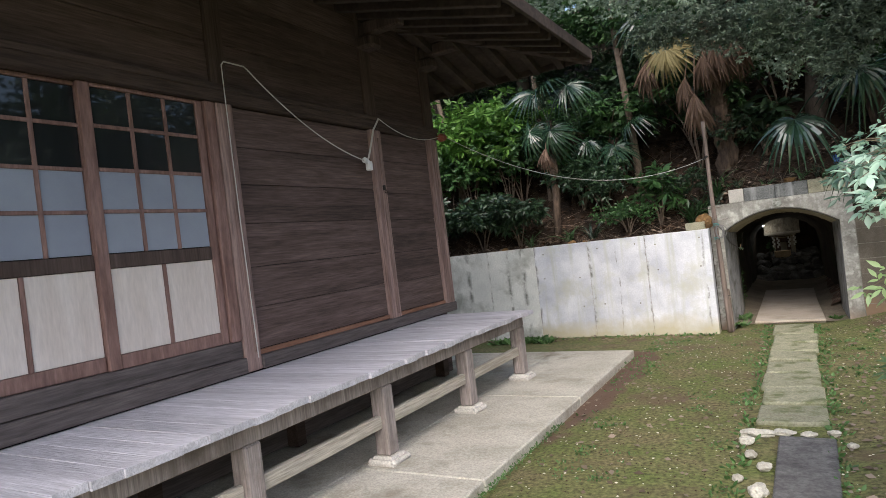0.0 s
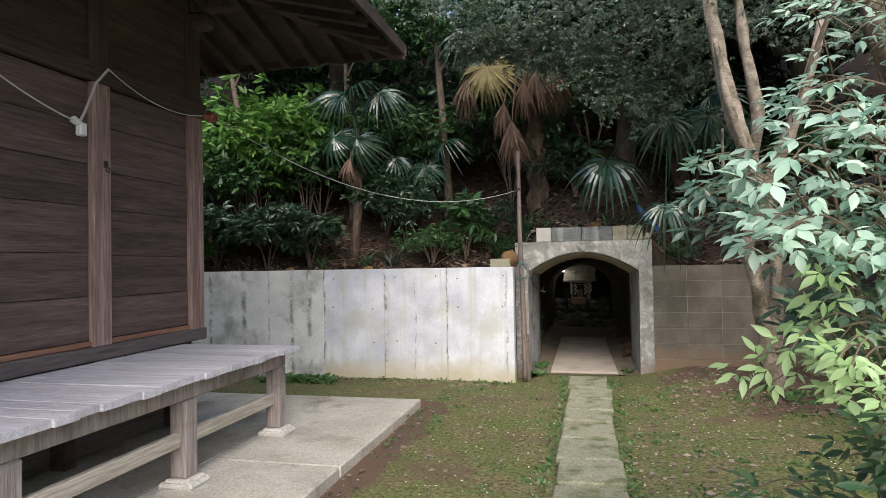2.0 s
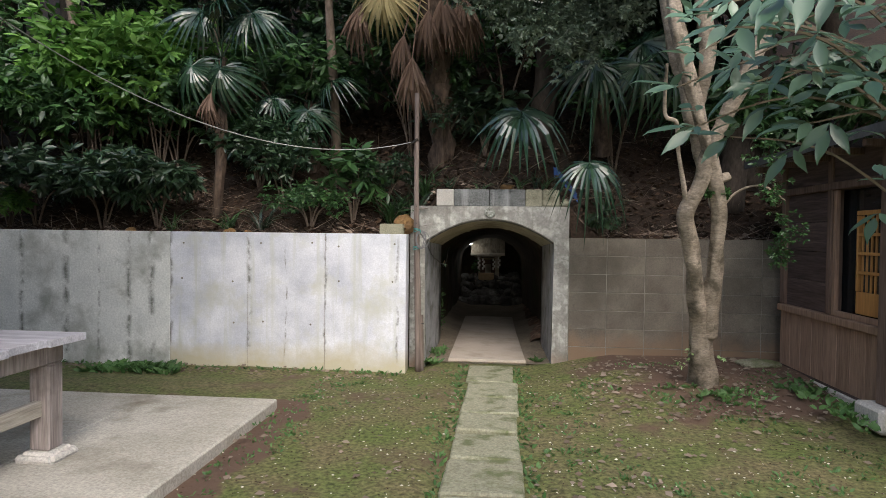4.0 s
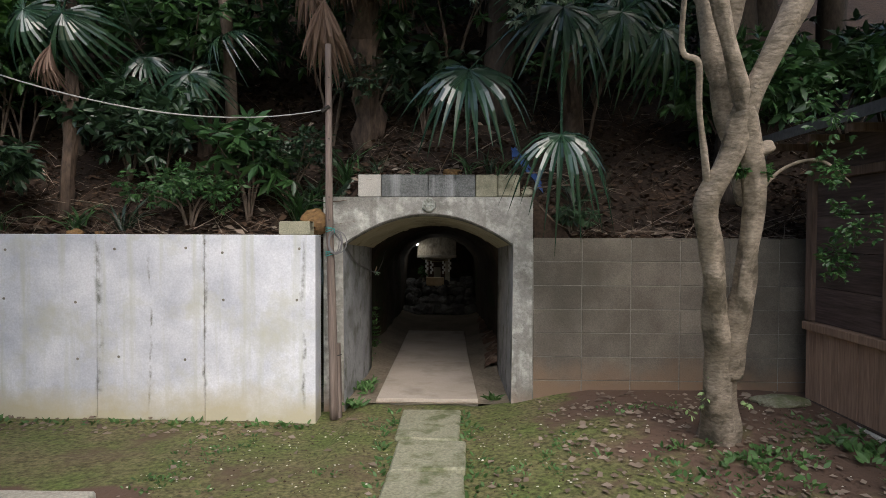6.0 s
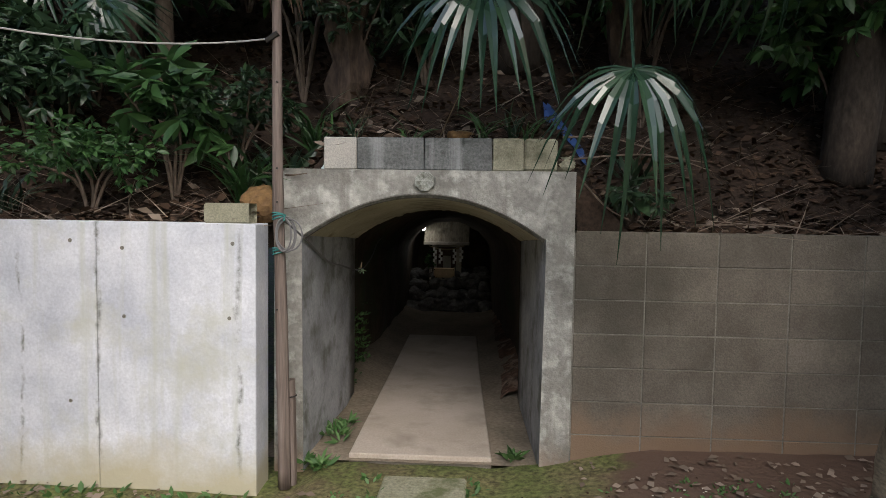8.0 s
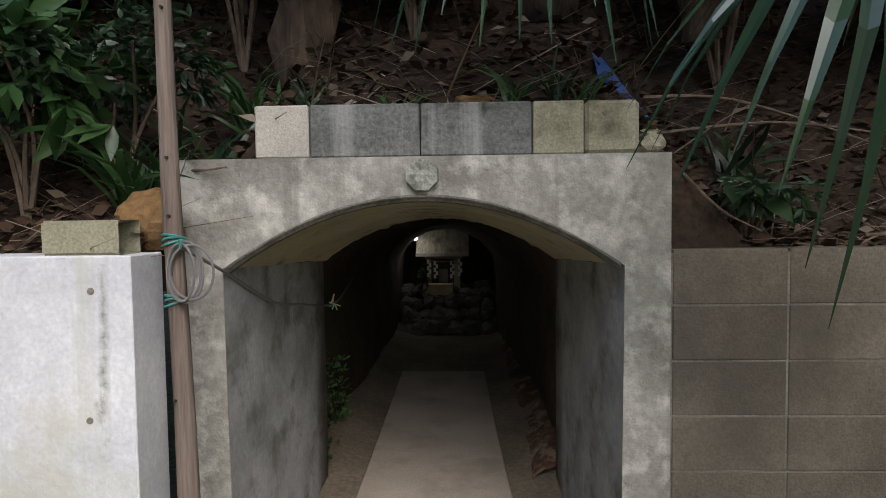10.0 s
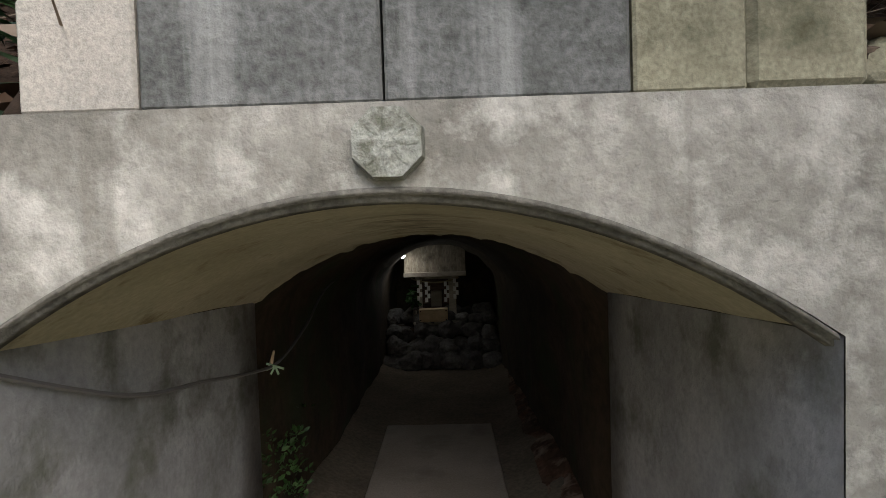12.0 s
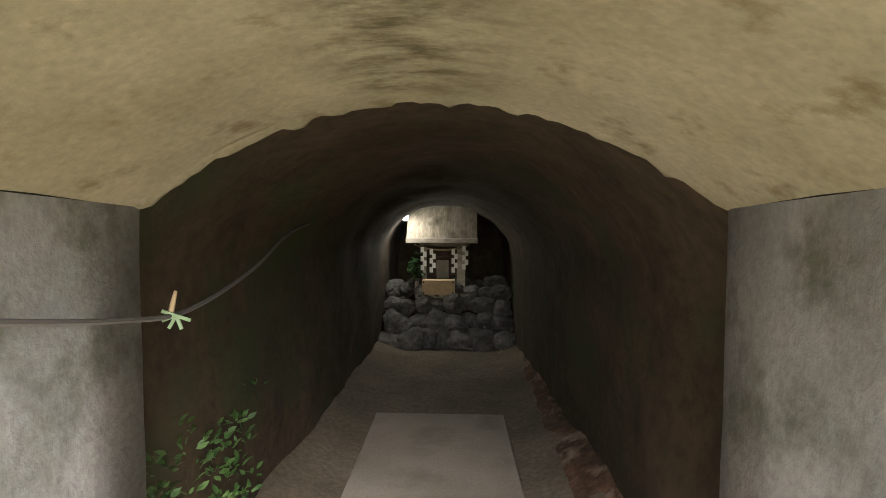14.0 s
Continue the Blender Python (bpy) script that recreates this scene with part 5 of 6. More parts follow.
for i in range(17):
    piece("board", board, shed, pose(SX + 0.004 + random.uniform(-0.002, 0.002), 9.56 - 0.2 * i, 0))
part("skirting", box(SX - 0.016, SX + 0.02, 6.2, 9.66, 0.131, 0.15, 0.003), DARK_COLUMN, shed)
for y, w in ((9.63, 0.08), (8.8, 0.07), (7.15, 0.07)):
    part("post", box(SX - 0.02, SX + 0.08, y - w / 2, y + w / 2, 0.725, 2.03, 0.006), SHED_POST, shed)
front_post = part("front_post", box(SX - 0.07, SX + 0.05, 7.9, 8.02, 0.2, 2.03, 0.008), SHED_POST, shed)
part("base_stone", box(SX - 0.16, SX + 0.1, 7.8, 8.12, 0.03, 0.198, 0.02), PAD_STONE, shed, "square grey base stone under the post")
part("window_sill", box(SX - 0.045, SX + 0.06, 6.2, 9.66, 0.66, 0.72, 0.006), SHED_WOOD, shed)
part("window_head", box(SX - 0.025, SX + 0.05, 6.2, 9.66, 1.74, 1.8, 0.005), SHED_POST, shed)
for i in range(4):
    part("panel_board", box(SX + 0.012, SX + 0.03, 8.84, 9.585, 0.722 + 0.255 * i, 0.974 + 0.255 * i, 0.003), DARK_BOARD, shed)
part("window_frame", box(SX - 0.005, SX + 0.03, 8.72, 8.762, 0.722, 1.738, 0.004), SHED_WOOD, shed, "reddish inner window frame")
part("window_frame", box(SX - 0.005, SX + 0.03, 8.03, 8.718, 0.722, 0.765, 0.004), SHED_WOOD, shed, "reddish inner window frame")
part("dark_pane", box(SX + 0.1, SX + 0.11, 6.2, 9.58, 0.722, 1.738), GLASS, shed, "dark window glass")
part("upper_wall", box(SX, 5.2, 6.2, 9.69, 1.802, 2.03, 0.005), DARK_BOARD, shed)
part("rear_wall", box(SX + 0.1, 5.2, 9.6, 9.69, 0.13, 1.8, 0.005), DARK_BOARD, shed)
part("end_wall", box(SX + 0.1, 5.2, 6.2, 6.29, 0.13, 1.8, 0.005), DARK_BOARD, shed)
bm = bmesh.new()
low = [bm.verts.new(p) for p in ((SX - 0.27, 5.9, 2.03), (5.4, 5.9, 2.75), (5.4, 9.95, 2.75), (SX - 0.27, 9.95, 2.03))]
top = [bm.verts.new(v.co + Vector((0, 0, 0.07))) for v in low]
bm.faces.new(list(reversed(low))), bm.faces.new(top)
for i in range(4):
    bm.faces.new((low[i], low[(i + 1) % 4], top[(i + 1) % 4], top[i]))
part("roof", bm, ROOF_TOP, shed, "dark lean-to roof with a thin eave")
for i in range(9):
    part("rafter_end", box(SX - 0.24, SX - 0.002, 6.1 + 0.45 * i, 6.15 + 0.45 * i, 1.975, 2.027, 0.004), SHED_POST, shed)
lattice = thing("lattice_panel", (SX + 0.06, 8.3, 0.768), "bright orange wooden lattice panel standing in the shed window", "lattice")
part("lower_panel", box(SX + 0.04, SX + 0.06, 8.13, 8.5, 0.768, 0.94, 0.004), LATTICE_WOOD, lattice)
part("top_rail", box(SX + 0.035, SX + 0.065, 8.13, 8.5, 1.525, 1.56, 0.004), LATTICE_WOOD, lattice)
for y in (8.13, 8.475):
    part("stile", box(SX + 0.035, SX + 0.065, y, y + 0.025, 0.942, 1.523, 0.004), LATTICE_WOOD, lattice)
for i in range(1, 6):
    part("bar", box(SX + 0.042, SX + 0.056, 8.137 + 0.0575 * i, 8.152 + 0.0575 * i, 0.942, 1.523, 0.003), LATTICE_WOOD, lattice)
for i in range(3):
    z = 0.942 + 0.581 * (i + 1) / 4
    part("cross_bar", box(SX + 0.034, SX + 0.0415, 8.157, 8.473, z - 0.012, z + 0.012, 0.002), LATTICE_WOOD, lattice)
step = rock("step_stone", (2.98, 9.5, 0.15), (0.2, 0.13, 0.05), PATH_STONE, "flat beige stepping stone beside the shed", "stone", seed=77)
tarp = thing("tarp_scrap", (1.2, 10.42, 1.9), "crumpled dark blue tarp scrap on the bank", "tarp")
rows = [[(1.13 + 0.045 * i, 10.4 + 0.05 * j, hill_height(1.13 + 0.045 * i, 0.47 + 0.05 * j) + 0.015 + 0.02 * noise.noise(Vector((i * 0.9, j * 0.9, 0)))) for i in range(7)] for j in range(4)]
loft("sheet", rows, TARP, tarp)


# ---- trees and shrubs ----
RNG = np.random.default_rng(11)


def trunked(name, place, label, stems, material, category="tree", group="", sides=9, rough=0.25):
    """A tree: an Empty with each stem as a part; stems are (points, radii)."""
    t = thing(name, place, label, category, group)
    for i, (pts, rad) in enumerate(stems):
        part("trunk" if i == 0 else "limb", tube(*smooth_line(pts, rad, 8), sides, rough=rough, seed=i), material, t, smooth=True)
    return t


# The pale double-stemmed tree before the block wall.
pale = trunked("double_trunk_tree", (2.330, 8.870, 0.1), "pale grey smooth tree with two twisted stems", [
    ([(2.286, 8.870, -0.105), (2.269, 8.833, 0.082), (2.197, 8.665, 0.455), (2.144, 8.552, 0.706), (2.069, 8.428, 0.983), (2.003, 8.308, 1.249), (1.925, 8.185, 1.522), (1.985, 8.085, 1.744), (2.028, 7.965, 2.010), (2.125, 7.835, 2.300), (2.265, 7.700, 2.730), (2.418, 7.700, 3.330)],
     [0.131, 0.112, 0.084, 0.075, 0.058, 0.055, 0.059, 0.054, 0.053, 0.050, 0.043, 0.032]),
    ([(2.220, 8.627, 0.541), (2.201, 8.480, 0.867), (2.190, 8.358, 1.138), (2.161, 8.211, 1.465), (2.100, 8.103, 1.705), (1.995, 7.972, 1.995), (1.851, 7.838, 2.293), (1.685, 7.700, 2.745), (1.603, 7.700, 3.265)],
     [0.072, 0.062, 0.054, 0.049, 0.054, 0.043, 0.038, 0.034, 0.023]),
    ([(1.923, 8.179, 1.536), (1.875, 8.101, 1.710), (1.804, 7.996, 1.943), (1.763, 7.909, 2.136), (1.676, 7.880, 2.199), (1.651, 7.743, 2.503)], [0.020, 0.016, 0.015, 0.014, 0.012, 0.010]),
    ([(2.111, 8.081, 1.753), (2.165, 8.071, 1.776), (2.187, 8.067, 1.784)], [0.032, 0.029, 0.019]),
    ([(2.119, 8.210, 1.467), (2.242, 8.121, 1.665), (2.422, 8.098, 1.716), (2.602, 8.144, 1.613)], [0.010, 0.008, 0.007, 0.004]),
    ([(2.259, 8.481, 1.531), (2.098, 8.312, 1.907), (1.919, 8.111, 2.353), (1.741, 8.000, 2.930), (1.600, 8.000, 3.815)], [0.048, 0.072, 0.071, 0.065, 0.047]),
    ([(1.969, 8.158, 2.249), (1.989, 8.000, 2.643), (1.903, 8.000, 3.239), (1.849, 8.000, 3.856)], [0.036, 0.049, 0.044, 0.034]),
], BARK, sides=16, rough=0.5)
leafy("crown", pale, [(-0.9, 8.5, 4.35), (-0.1, 8.5, 4.15), (0.7, 8.5, 4.0), (1.4, 8.5, 3.75), (2.1, 8.4, 3.8), (2.9, 8.4, 3.7), (0.3, 8.9, 4.7), (1.5, 8.9, 4.6), (2.5, 9, 4.7), (0.8, 9.0, 3.35), (1.2, 9.0, 3.15), (-0.6, 8.9, 3.85), (-0.05, 8.9, 3.75), (0.45, 8.9, 3.6), (1.5, 8.9, 3.4), (-1.9, 8.9, 4.9), (-2.8, 9.5, 5.0)],
      [(0.7, 0.7, 0.45), (0.7, 0.8, 0.6), (0.7, 0.8, 0.6), (0.7, 0.8, 0.5), (0.7, 0.8, 0.55), (0.7, 0.8, 0.6), (1, 1, 0.5), (1, 1, 0.5), (1, 1, 0.5), (0.4, 0.3, 0.5), (0.35, 0.3, 0.45), (0.5, 0.4, 0.3), (0.5, 0.4, 0.4), (0.5, 0.4, 0.45), (0.4, 0.35, 0.4), (0.8, 0.7, 0.5), (0.8, 0.7, 0.5)],
      8200, 7, 0.05, GREY_LEAF, RNG, 0.9, 0.3)
# Extra foliage above the view, added to shade the right of the bank.
leafy("upper_crown", pale, [(1.2, 7.7, 5.0), (2.2, 7.5, 4.9), (3.2, 7.7, 5.0), (4.0, 8.3, 4.7), (2.8, 8.7, 5.3)], [(0.9, 0.9, 0.4)] * 5, 1400, 6, 0.085, GREY_LEAF, RNG, 0.9, 0.2)
leafy("low_sprays", pale, [(2.498, 8.118, 1.672), (2.674, 8.235, 1.412), (2.405, 7.995, 1.944), (2.649, 8.325, 1.211), (2.057, 8.119, 1.669), (2.161, 8.119, 1.669)], [(0.14, 0.1, 0.16), (0.14, 0.1, 0.18), (0.18, 0.14, 0.2), (0.1, 0.08, 0.14), (0.05, 0.04, 0.04), (0.05, 0.04, 0.04)],
      260, 6, 0.035, MID_LEAF, RNG, 1.0, 0.2)
tagged(leafy("young_shoots", pale, [(2.135, 8.667, 0.451), (2.140, 8.620, 0.555), (2.125, 8.712, 0.352), (2.389, 8.712, 0.352), (2.053, 8.739, 0.292)], [(0.04, 0.03, 0.05)] * 5, 22, 4, 0.035, YOUNG_LEAF, RNG, 1.0, 0.1), kind="stuff")

for x, y, dx, top, r in ((-1.42, 10.75, -0.1, 5.0, 0.065), (-2.95, 10.9, -0.05, 5.2, 0.05), (-0.2, 11.6, 0.3, 5.5, 0.07), (-4.6, 10.9, -0.3, 5.5, 0.06)):
    z0 = hill_height(x, y - hill_start(x)) - 0.1
    t = trunked("slender_tree", (x, y, z0 + 0.1), "slender brown-barked tree growing on the bank", [
        ([(x, y, z0), (x + dx * 0.3, y, z0 + 1.0), (x + dx, y - 0.05, z0 + 2.2), (x + dx * 1.3, y - 0.1, top)], [r, r * 0.9, r * 0.75, r * 0.4]),
        ([(x + dx, y - 0.05, z0 + 2.2), (x + dx + 0.5, y - 0.2, z0 + 3.0)], [r * 0.4, r * 0.15])], BROWN_BARK, group="slender trees on the bank")
    leafy("crown", t, [(x + dx, y - 0.1, top), (x + dx + 0.6, y - 0.2, top - 0.4), (x + dx - 0.6, y, top - 0.2)], [(0.8, 0.7, 0.5)] * 3, 700, 6, 0.1, MID_LEAF, RNG)

# Fan palms.
GREEN_FANS = [fan_leaf("blade", PALM_GREEN, 0.62, 28, 290, 0.55, seed=s, width=0.021) for s in (1, 2, 3)]
LIMP_FANS = [fan_leaf("blade", PALM_GREEN, 0.6, 24, 270, 0.8, seed=s, width=0.02) for s in (4, 5)]
DEAD_FANS = [fan_leaf("blade", PALM_DEAD, 0.62, 34, 240, 0.3, True, seed=s, width=0.017) for s in (6, 7)]
STRAW_FAN = fan_leaf("blade", PALM_STRAW, 0.58, 36, 260, 0.5, seed=8, width=0.024)


def palm(place, crown, label, fronds, radius=0.09):
    """fronds: (hub, points towards, mesh, size): the stalk runs from the crown to the hub, the blade lies beyond."""
    t = thing("fan_palm", place, label, "palm", "fan palms on the bank")
    if radius:
        pts, rad = smooth_line([Vector(place) - Vector((0, 0, 0.15)), Vector(place).lerp(Vector(crown), 0.5) + Vector((0.03, 0, 0)), crown], [radius, radius * 1.05, radius * 1.1], 8)
        part("trunk", tube(pts, rad, 12, rough=0.6), PALM_BARK, t, "fibrous dark trunk")
    for hub, toward, me, size in fronds:
        hub, crown_v = Vector(hub), Vector(crown)
        mid = crown_v.lerp(hub, 0.55) + Vector((0, 0, 0.16 * (hub - crown_v).length))
        stalk = part("frond", tube(*smooth_line([crown_v, mid, hub], [0.013, 0.01, 0.007], 6), 5), PALM_GREEN if me not in DEAD_FANS else PALM_DEAD, t)
        y = (Vector(toward) - hub).normalized()
        x = y.cross(Vector((0, -0.75, 0.66))).normalized()
        z = x.cross(y)
        m = Matrix((x, y, z)).transposed().to_4x4()
        blade = new("blade", me)
        blade.parent = stalk
        blade.matrix_basis = Matrix.Translation(hub - root_place(t)) @ m @ Matrix.Diagonal((size, size, size, 1))
    return t


# Palm over the portal with a skirt of dead leaves.
palm((-0.15, 10.75, 2.2), (-0.3, 10.45, 4.25), "tall fan palm with a hanging skirt of dead brown leaves", [
    ((-0.72, 10.05, 3.95), (-0.75, 9.8, 3.2), STRAW_FAN, 0.95),
    ((-0.98, 10.15, 3.85), (-1.15, 10.05, 3.1), DEAD_FANS[0], 0.95),
    ((-0.5, 10.0, 3.45), (-0.58, 9.95, 2.8), DEAD_FANS[1], 0.85),
    ((-0.4, 9.95, 3.2), (-0.38, 9.9, 2.4), DEAD_FANS[0], 1.05),
    ((-0.1, 10.1, 3.9), (-0.02, 10.05, 3.0), DEAD_FANS[1], 1.15),
    ((0.1, 10.2, 3.95), (0.2, 10.15, 3.0), DEAD_FANS[0], 1.1),
    ((-0.25, 10.1, 3.75), (-0.3, 10.1, 3.0), DEAD_FANS[1], 1.0),
    ((0.35, 10.3, 4.3), (0.8, 10.2, 3.9), GREEN_FANS[0], 1.0), ((-1.0, 10.4, 4.6), (-1.5, 10.2, 4.5), GREEN_FANS[1], 1.0),
    ((-0.3, 10.0, 4.8), (-0.3, 9.5, 4.9), GREEN_FANS[2], 1.0), ((-0.7, 10.6, 5.0), (-1, 10.6, 5.4), GREEN_FANS[0], 1.0)], 0.13)
# Palm whose green fans hang before the portal's shoulder.
palm((1.75, 11.0, 2.45), (1.6, 10.7, 3.05), "fan palm with glossy drooping green leaves", [
    ((0.74, 9.65, 2.56), (0.76, 9.25, 2.2), GREEN_FANS[0], 1.0),
    ((1.32, 9.0, 1.98), (1.42, 8.5, 1.64), LIMP_FANS[0], 0.82),
    ((1.45, 9.75, 3.05), (1.5, 9.45, 2.65), LIMP_FANS[1], 1.0),
    ((1.95, 10.0, 3.1), (2.05, 9.8, 2.6), LIMP_FANS[1], 1.0),
    ((2.3, 10.1, 3.0), (2.4, 9.9, 2.5), LIMP_FANS[0], 0.9),
    ((2.1, 10.6, 3.5), (2.6, 10.4, 3.6), GREEN_FANS[0], 1.0), ((1.3, 10.5, 3.7), (1.0, 10.2, 4.0), GREEN_FANS[1], 1.0)], 0.1)
palm((-2.66, 10.2, 1.5), (-2.62, 10.25, 3.3), "slim fan palm with drooping dark leaves", [
    ((-2.5, 9.95, 3.1), (-2.65, 9.8, 2.55), LIMP_FANS[0], 0.95), ((-2.85, 10.0, 3.15), (-3.1, 9.9, 2.7), GREEN_FANS[1], 0.8),
    ((-2.2, 10.1, 3.75), (-1.95, 9.9, 3.55), LIMP_FANS[1], 0.9), ((-2.8, 10.1, 3.75), (-3.2, 9.9, 3.8), GREEN_FANS[0], 0.8),
    ((-2.6, 9.95, 2.85), (-2.72, 9.9, 2.3), DEAD_FANS[0], 0.7), ((-2.5, 10.0, 3.8), (-2.4, 9.6, 3.9), GREEN_FANS[2], 0.8)], 0.055)
palm((-1.75, 10.9, 2.2), (-1.75, 10.8, 2.9), "young fan palm with a broad grey-green leaf", [
    ((-1.65, 10.35, 2.72), (-1.62, 10.1, 2.3), GREEN_FANS[2], 0.75), ((-2.1, 10.5, 2.9), (-2.4, 10.3, 2.7), GREEN_FANS[0], 0.7), ((-1.4, 10.5, 3.1), (-1.2, 10.2, 3.1), LIMP_FANS[1], 0.7)], 0.06)


def shrub(x, v, height, spread, count, size, material, label, width=0.9, per=7, droop=0.3, group="shrubs on the bank"):
    y = hill_start(x) + v
    z = hill_height(x, v)
    t = thing("shrub", (x, y, z), label, "shrub", group)
    tips = []
    for k in range(5):
        a = 2 * math.pi * k / 5 + x
        tip = (x + spread * 0.6 * math.cos(a), y + spread * 0.45 * math.sin(a) - 0.1, z + height * RNG.uniform(0.55, 0.9))
        part("stem", tube(*smooth_line([(x, y, z - 0.05), (x + 0.2 * spread * math.cos(a), y, z + height * 0.4), tip], [0.014, 0.01, 0.005], 4), 5), BROWN_BARK, t)
        tips.append((*tip[:2], tip[2] + 0.02))
    tips.append((x, y - 0.1, z + height * 0.8))
    leafy("foliage", t, tips, [(spread * 0.5, spread * 0.45, height * 0.3)] * 6, count, per, size, material, RNG, width, 0.25, droop)
    return t


# Left part of the bank: broadleaf growth coloured bright as skylit above, dark whorls below.
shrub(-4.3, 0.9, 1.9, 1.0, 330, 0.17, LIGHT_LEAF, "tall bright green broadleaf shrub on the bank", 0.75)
shrub(-3.6, 1.0, 2.0, 0.9, 300, 0.17, LIGHT_LEAF, "green broadleaf shrub with skylight in its bright leaf colour", 0.75)
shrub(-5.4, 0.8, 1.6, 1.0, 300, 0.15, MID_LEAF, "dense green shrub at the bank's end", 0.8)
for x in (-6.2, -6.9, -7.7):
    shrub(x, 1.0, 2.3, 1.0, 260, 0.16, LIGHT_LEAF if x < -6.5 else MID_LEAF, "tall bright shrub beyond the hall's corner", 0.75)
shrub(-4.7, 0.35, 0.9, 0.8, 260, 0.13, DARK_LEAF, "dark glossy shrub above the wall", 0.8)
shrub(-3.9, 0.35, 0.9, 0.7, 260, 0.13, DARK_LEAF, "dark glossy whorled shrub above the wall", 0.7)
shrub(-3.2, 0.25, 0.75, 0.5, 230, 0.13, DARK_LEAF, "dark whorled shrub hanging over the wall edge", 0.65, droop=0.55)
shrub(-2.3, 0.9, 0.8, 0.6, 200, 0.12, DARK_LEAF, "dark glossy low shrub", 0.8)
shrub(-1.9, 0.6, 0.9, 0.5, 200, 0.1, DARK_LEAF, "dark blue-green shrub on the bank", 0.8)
shrub(-1.05, 0.4, 0.75, 0.4, 70, 0.17, MID_LEAF, "leafy green sapling above the wall", 0.8, 5)
shrub(-1.5, 0.3, 0.5, 0.5, 200, 0.06, MID_LEAF, "small-leaved green undergrowth on the bank", 0.9)
shrub(-0.75, 0.5, 0.6, 0.45, 200, 0.06, DARK_LEAF, "small-leaved dark undergrowth behind the pole", 0.9)
shrub(-0.15, 0.8, 0.8, 0.4, 160, 0.07, DARK_LEAF, "small dark shrub behind the portal", 0.9)
shrub(-4.95, 0.25, 0.4, 0.35, 60, 0.12, LIGHT_LEAF, "young yellow-green shrub on the bank edge", 0.7)
shrub(0.35, 0.9, 0.7, 0.4, 60, 0.2, DARK_LEAF, "dark broad-leaved plant above the portal", 0.8, 5)
shrub(1.6, 0.12, 0.25, 0.2, 45, 0.07, DARK_LEAF, "dark fern-like plant at the block wall top", 0.7, droop=0.5)
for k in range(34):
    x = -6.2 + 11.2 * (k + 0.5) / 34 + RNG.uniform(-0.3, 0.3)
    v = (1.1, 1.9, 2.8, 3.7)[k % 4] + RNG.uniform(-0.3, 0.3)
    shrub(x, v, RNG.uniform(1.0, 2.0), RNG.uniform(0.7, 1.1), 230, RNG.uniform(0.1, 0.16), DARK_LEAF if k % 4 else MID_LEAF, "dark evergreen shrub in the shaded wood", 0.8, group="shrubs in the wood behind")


def wood_tree(x, y, h, r, material, n, label, group="trees around the garden", size=0.16):
    v = y - hill_start(x)
    z = hill_height(x, v) if v > 0 else 0.0
    t = trunked("wood_tree", (x, y, z), label, [
        ([(x, y, z - 0.1), (x + 0.1, y, z + h * 0.4), (x - 0.1, y, z + h * 0.8)], [0.16, 0.13, 0.06]),
        ([(x + 0.1, y, z + h * 0.4), (x + r * 0.5, y - 0.3, z + h * 0.7)], [0.07, 0.03]),
        ([(x + 0.05, y, z + h * 0.5), (x - r * 0.5, y - 0.2, z + h * 0.75)], [0.07, 0.03])], DARK_BARK, group=group)
    cs = [(x + r * 0.7 * math.cos(a), y + r * 0.6 * math.sin(a), z + h * (0.72 + 0.14 * math.sin(3 * a))) for a in [i * 1.05 for i in range(6)]] + [(x, y, z + h * 0.95)]
    leafy("crown", t, cs, [(r * 0.6, r * 0.6, h * 0.17)] * 7, n, 5, size, material, RNG, 0.9, 0.3, 0.3, CHIP, CHIP_FACES)


# The trees at (3.1, 10.7) and (1.0, 11.0) are added to shade the bank.
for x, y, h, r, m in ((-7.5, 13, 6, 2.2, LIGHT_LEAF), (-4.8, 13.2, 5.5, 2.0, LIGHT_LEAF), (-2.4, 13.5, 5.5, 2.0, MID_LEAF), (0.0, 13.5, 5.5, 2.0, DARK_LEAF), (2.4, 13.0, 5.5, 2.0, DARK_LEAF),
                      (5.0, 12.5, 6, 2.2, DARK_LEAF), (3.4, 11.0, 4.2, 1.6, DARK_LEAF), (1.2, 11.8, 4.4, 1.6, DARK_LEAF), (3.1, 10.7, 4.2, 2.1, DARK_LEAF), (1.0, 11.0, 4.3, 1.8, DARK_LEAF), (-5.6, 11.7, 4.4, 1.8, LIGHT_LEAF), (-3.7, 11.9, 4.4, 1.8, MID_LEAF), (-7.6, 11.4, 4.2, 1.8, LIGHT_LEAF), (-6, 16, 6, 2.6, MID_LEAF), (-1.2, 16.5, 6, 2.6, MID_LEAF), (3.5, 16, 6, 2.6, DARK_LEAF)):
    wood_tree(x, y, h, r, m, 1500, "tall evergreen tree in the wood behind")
# Added trees: the first three feed glass reflections, the last three shade the bank.
for x, y, h, r in ((10.5, 3.5, 5, 2.2), (11.5, -1.0, 5.5, 2.4), (9.5, -6.5, 5, 2.2), (7.6, 9.2, 7, 2.4), (6.6, 8.4, 6.5, 1.5), (6.7, 5.4, 6.5, 1.3)):
    wood_tree(x, y, h, r, MID_LEAF, 1300, "green garden tree added for glass reflections and shade", size=0.18)

# Glossy shrub beside the path: long compound sprays, young tips bright.
near = thing("nandina_shrub", (1.45, 4.0, 0), "glossy green shrub with bright young tips beside the path", "shrub")


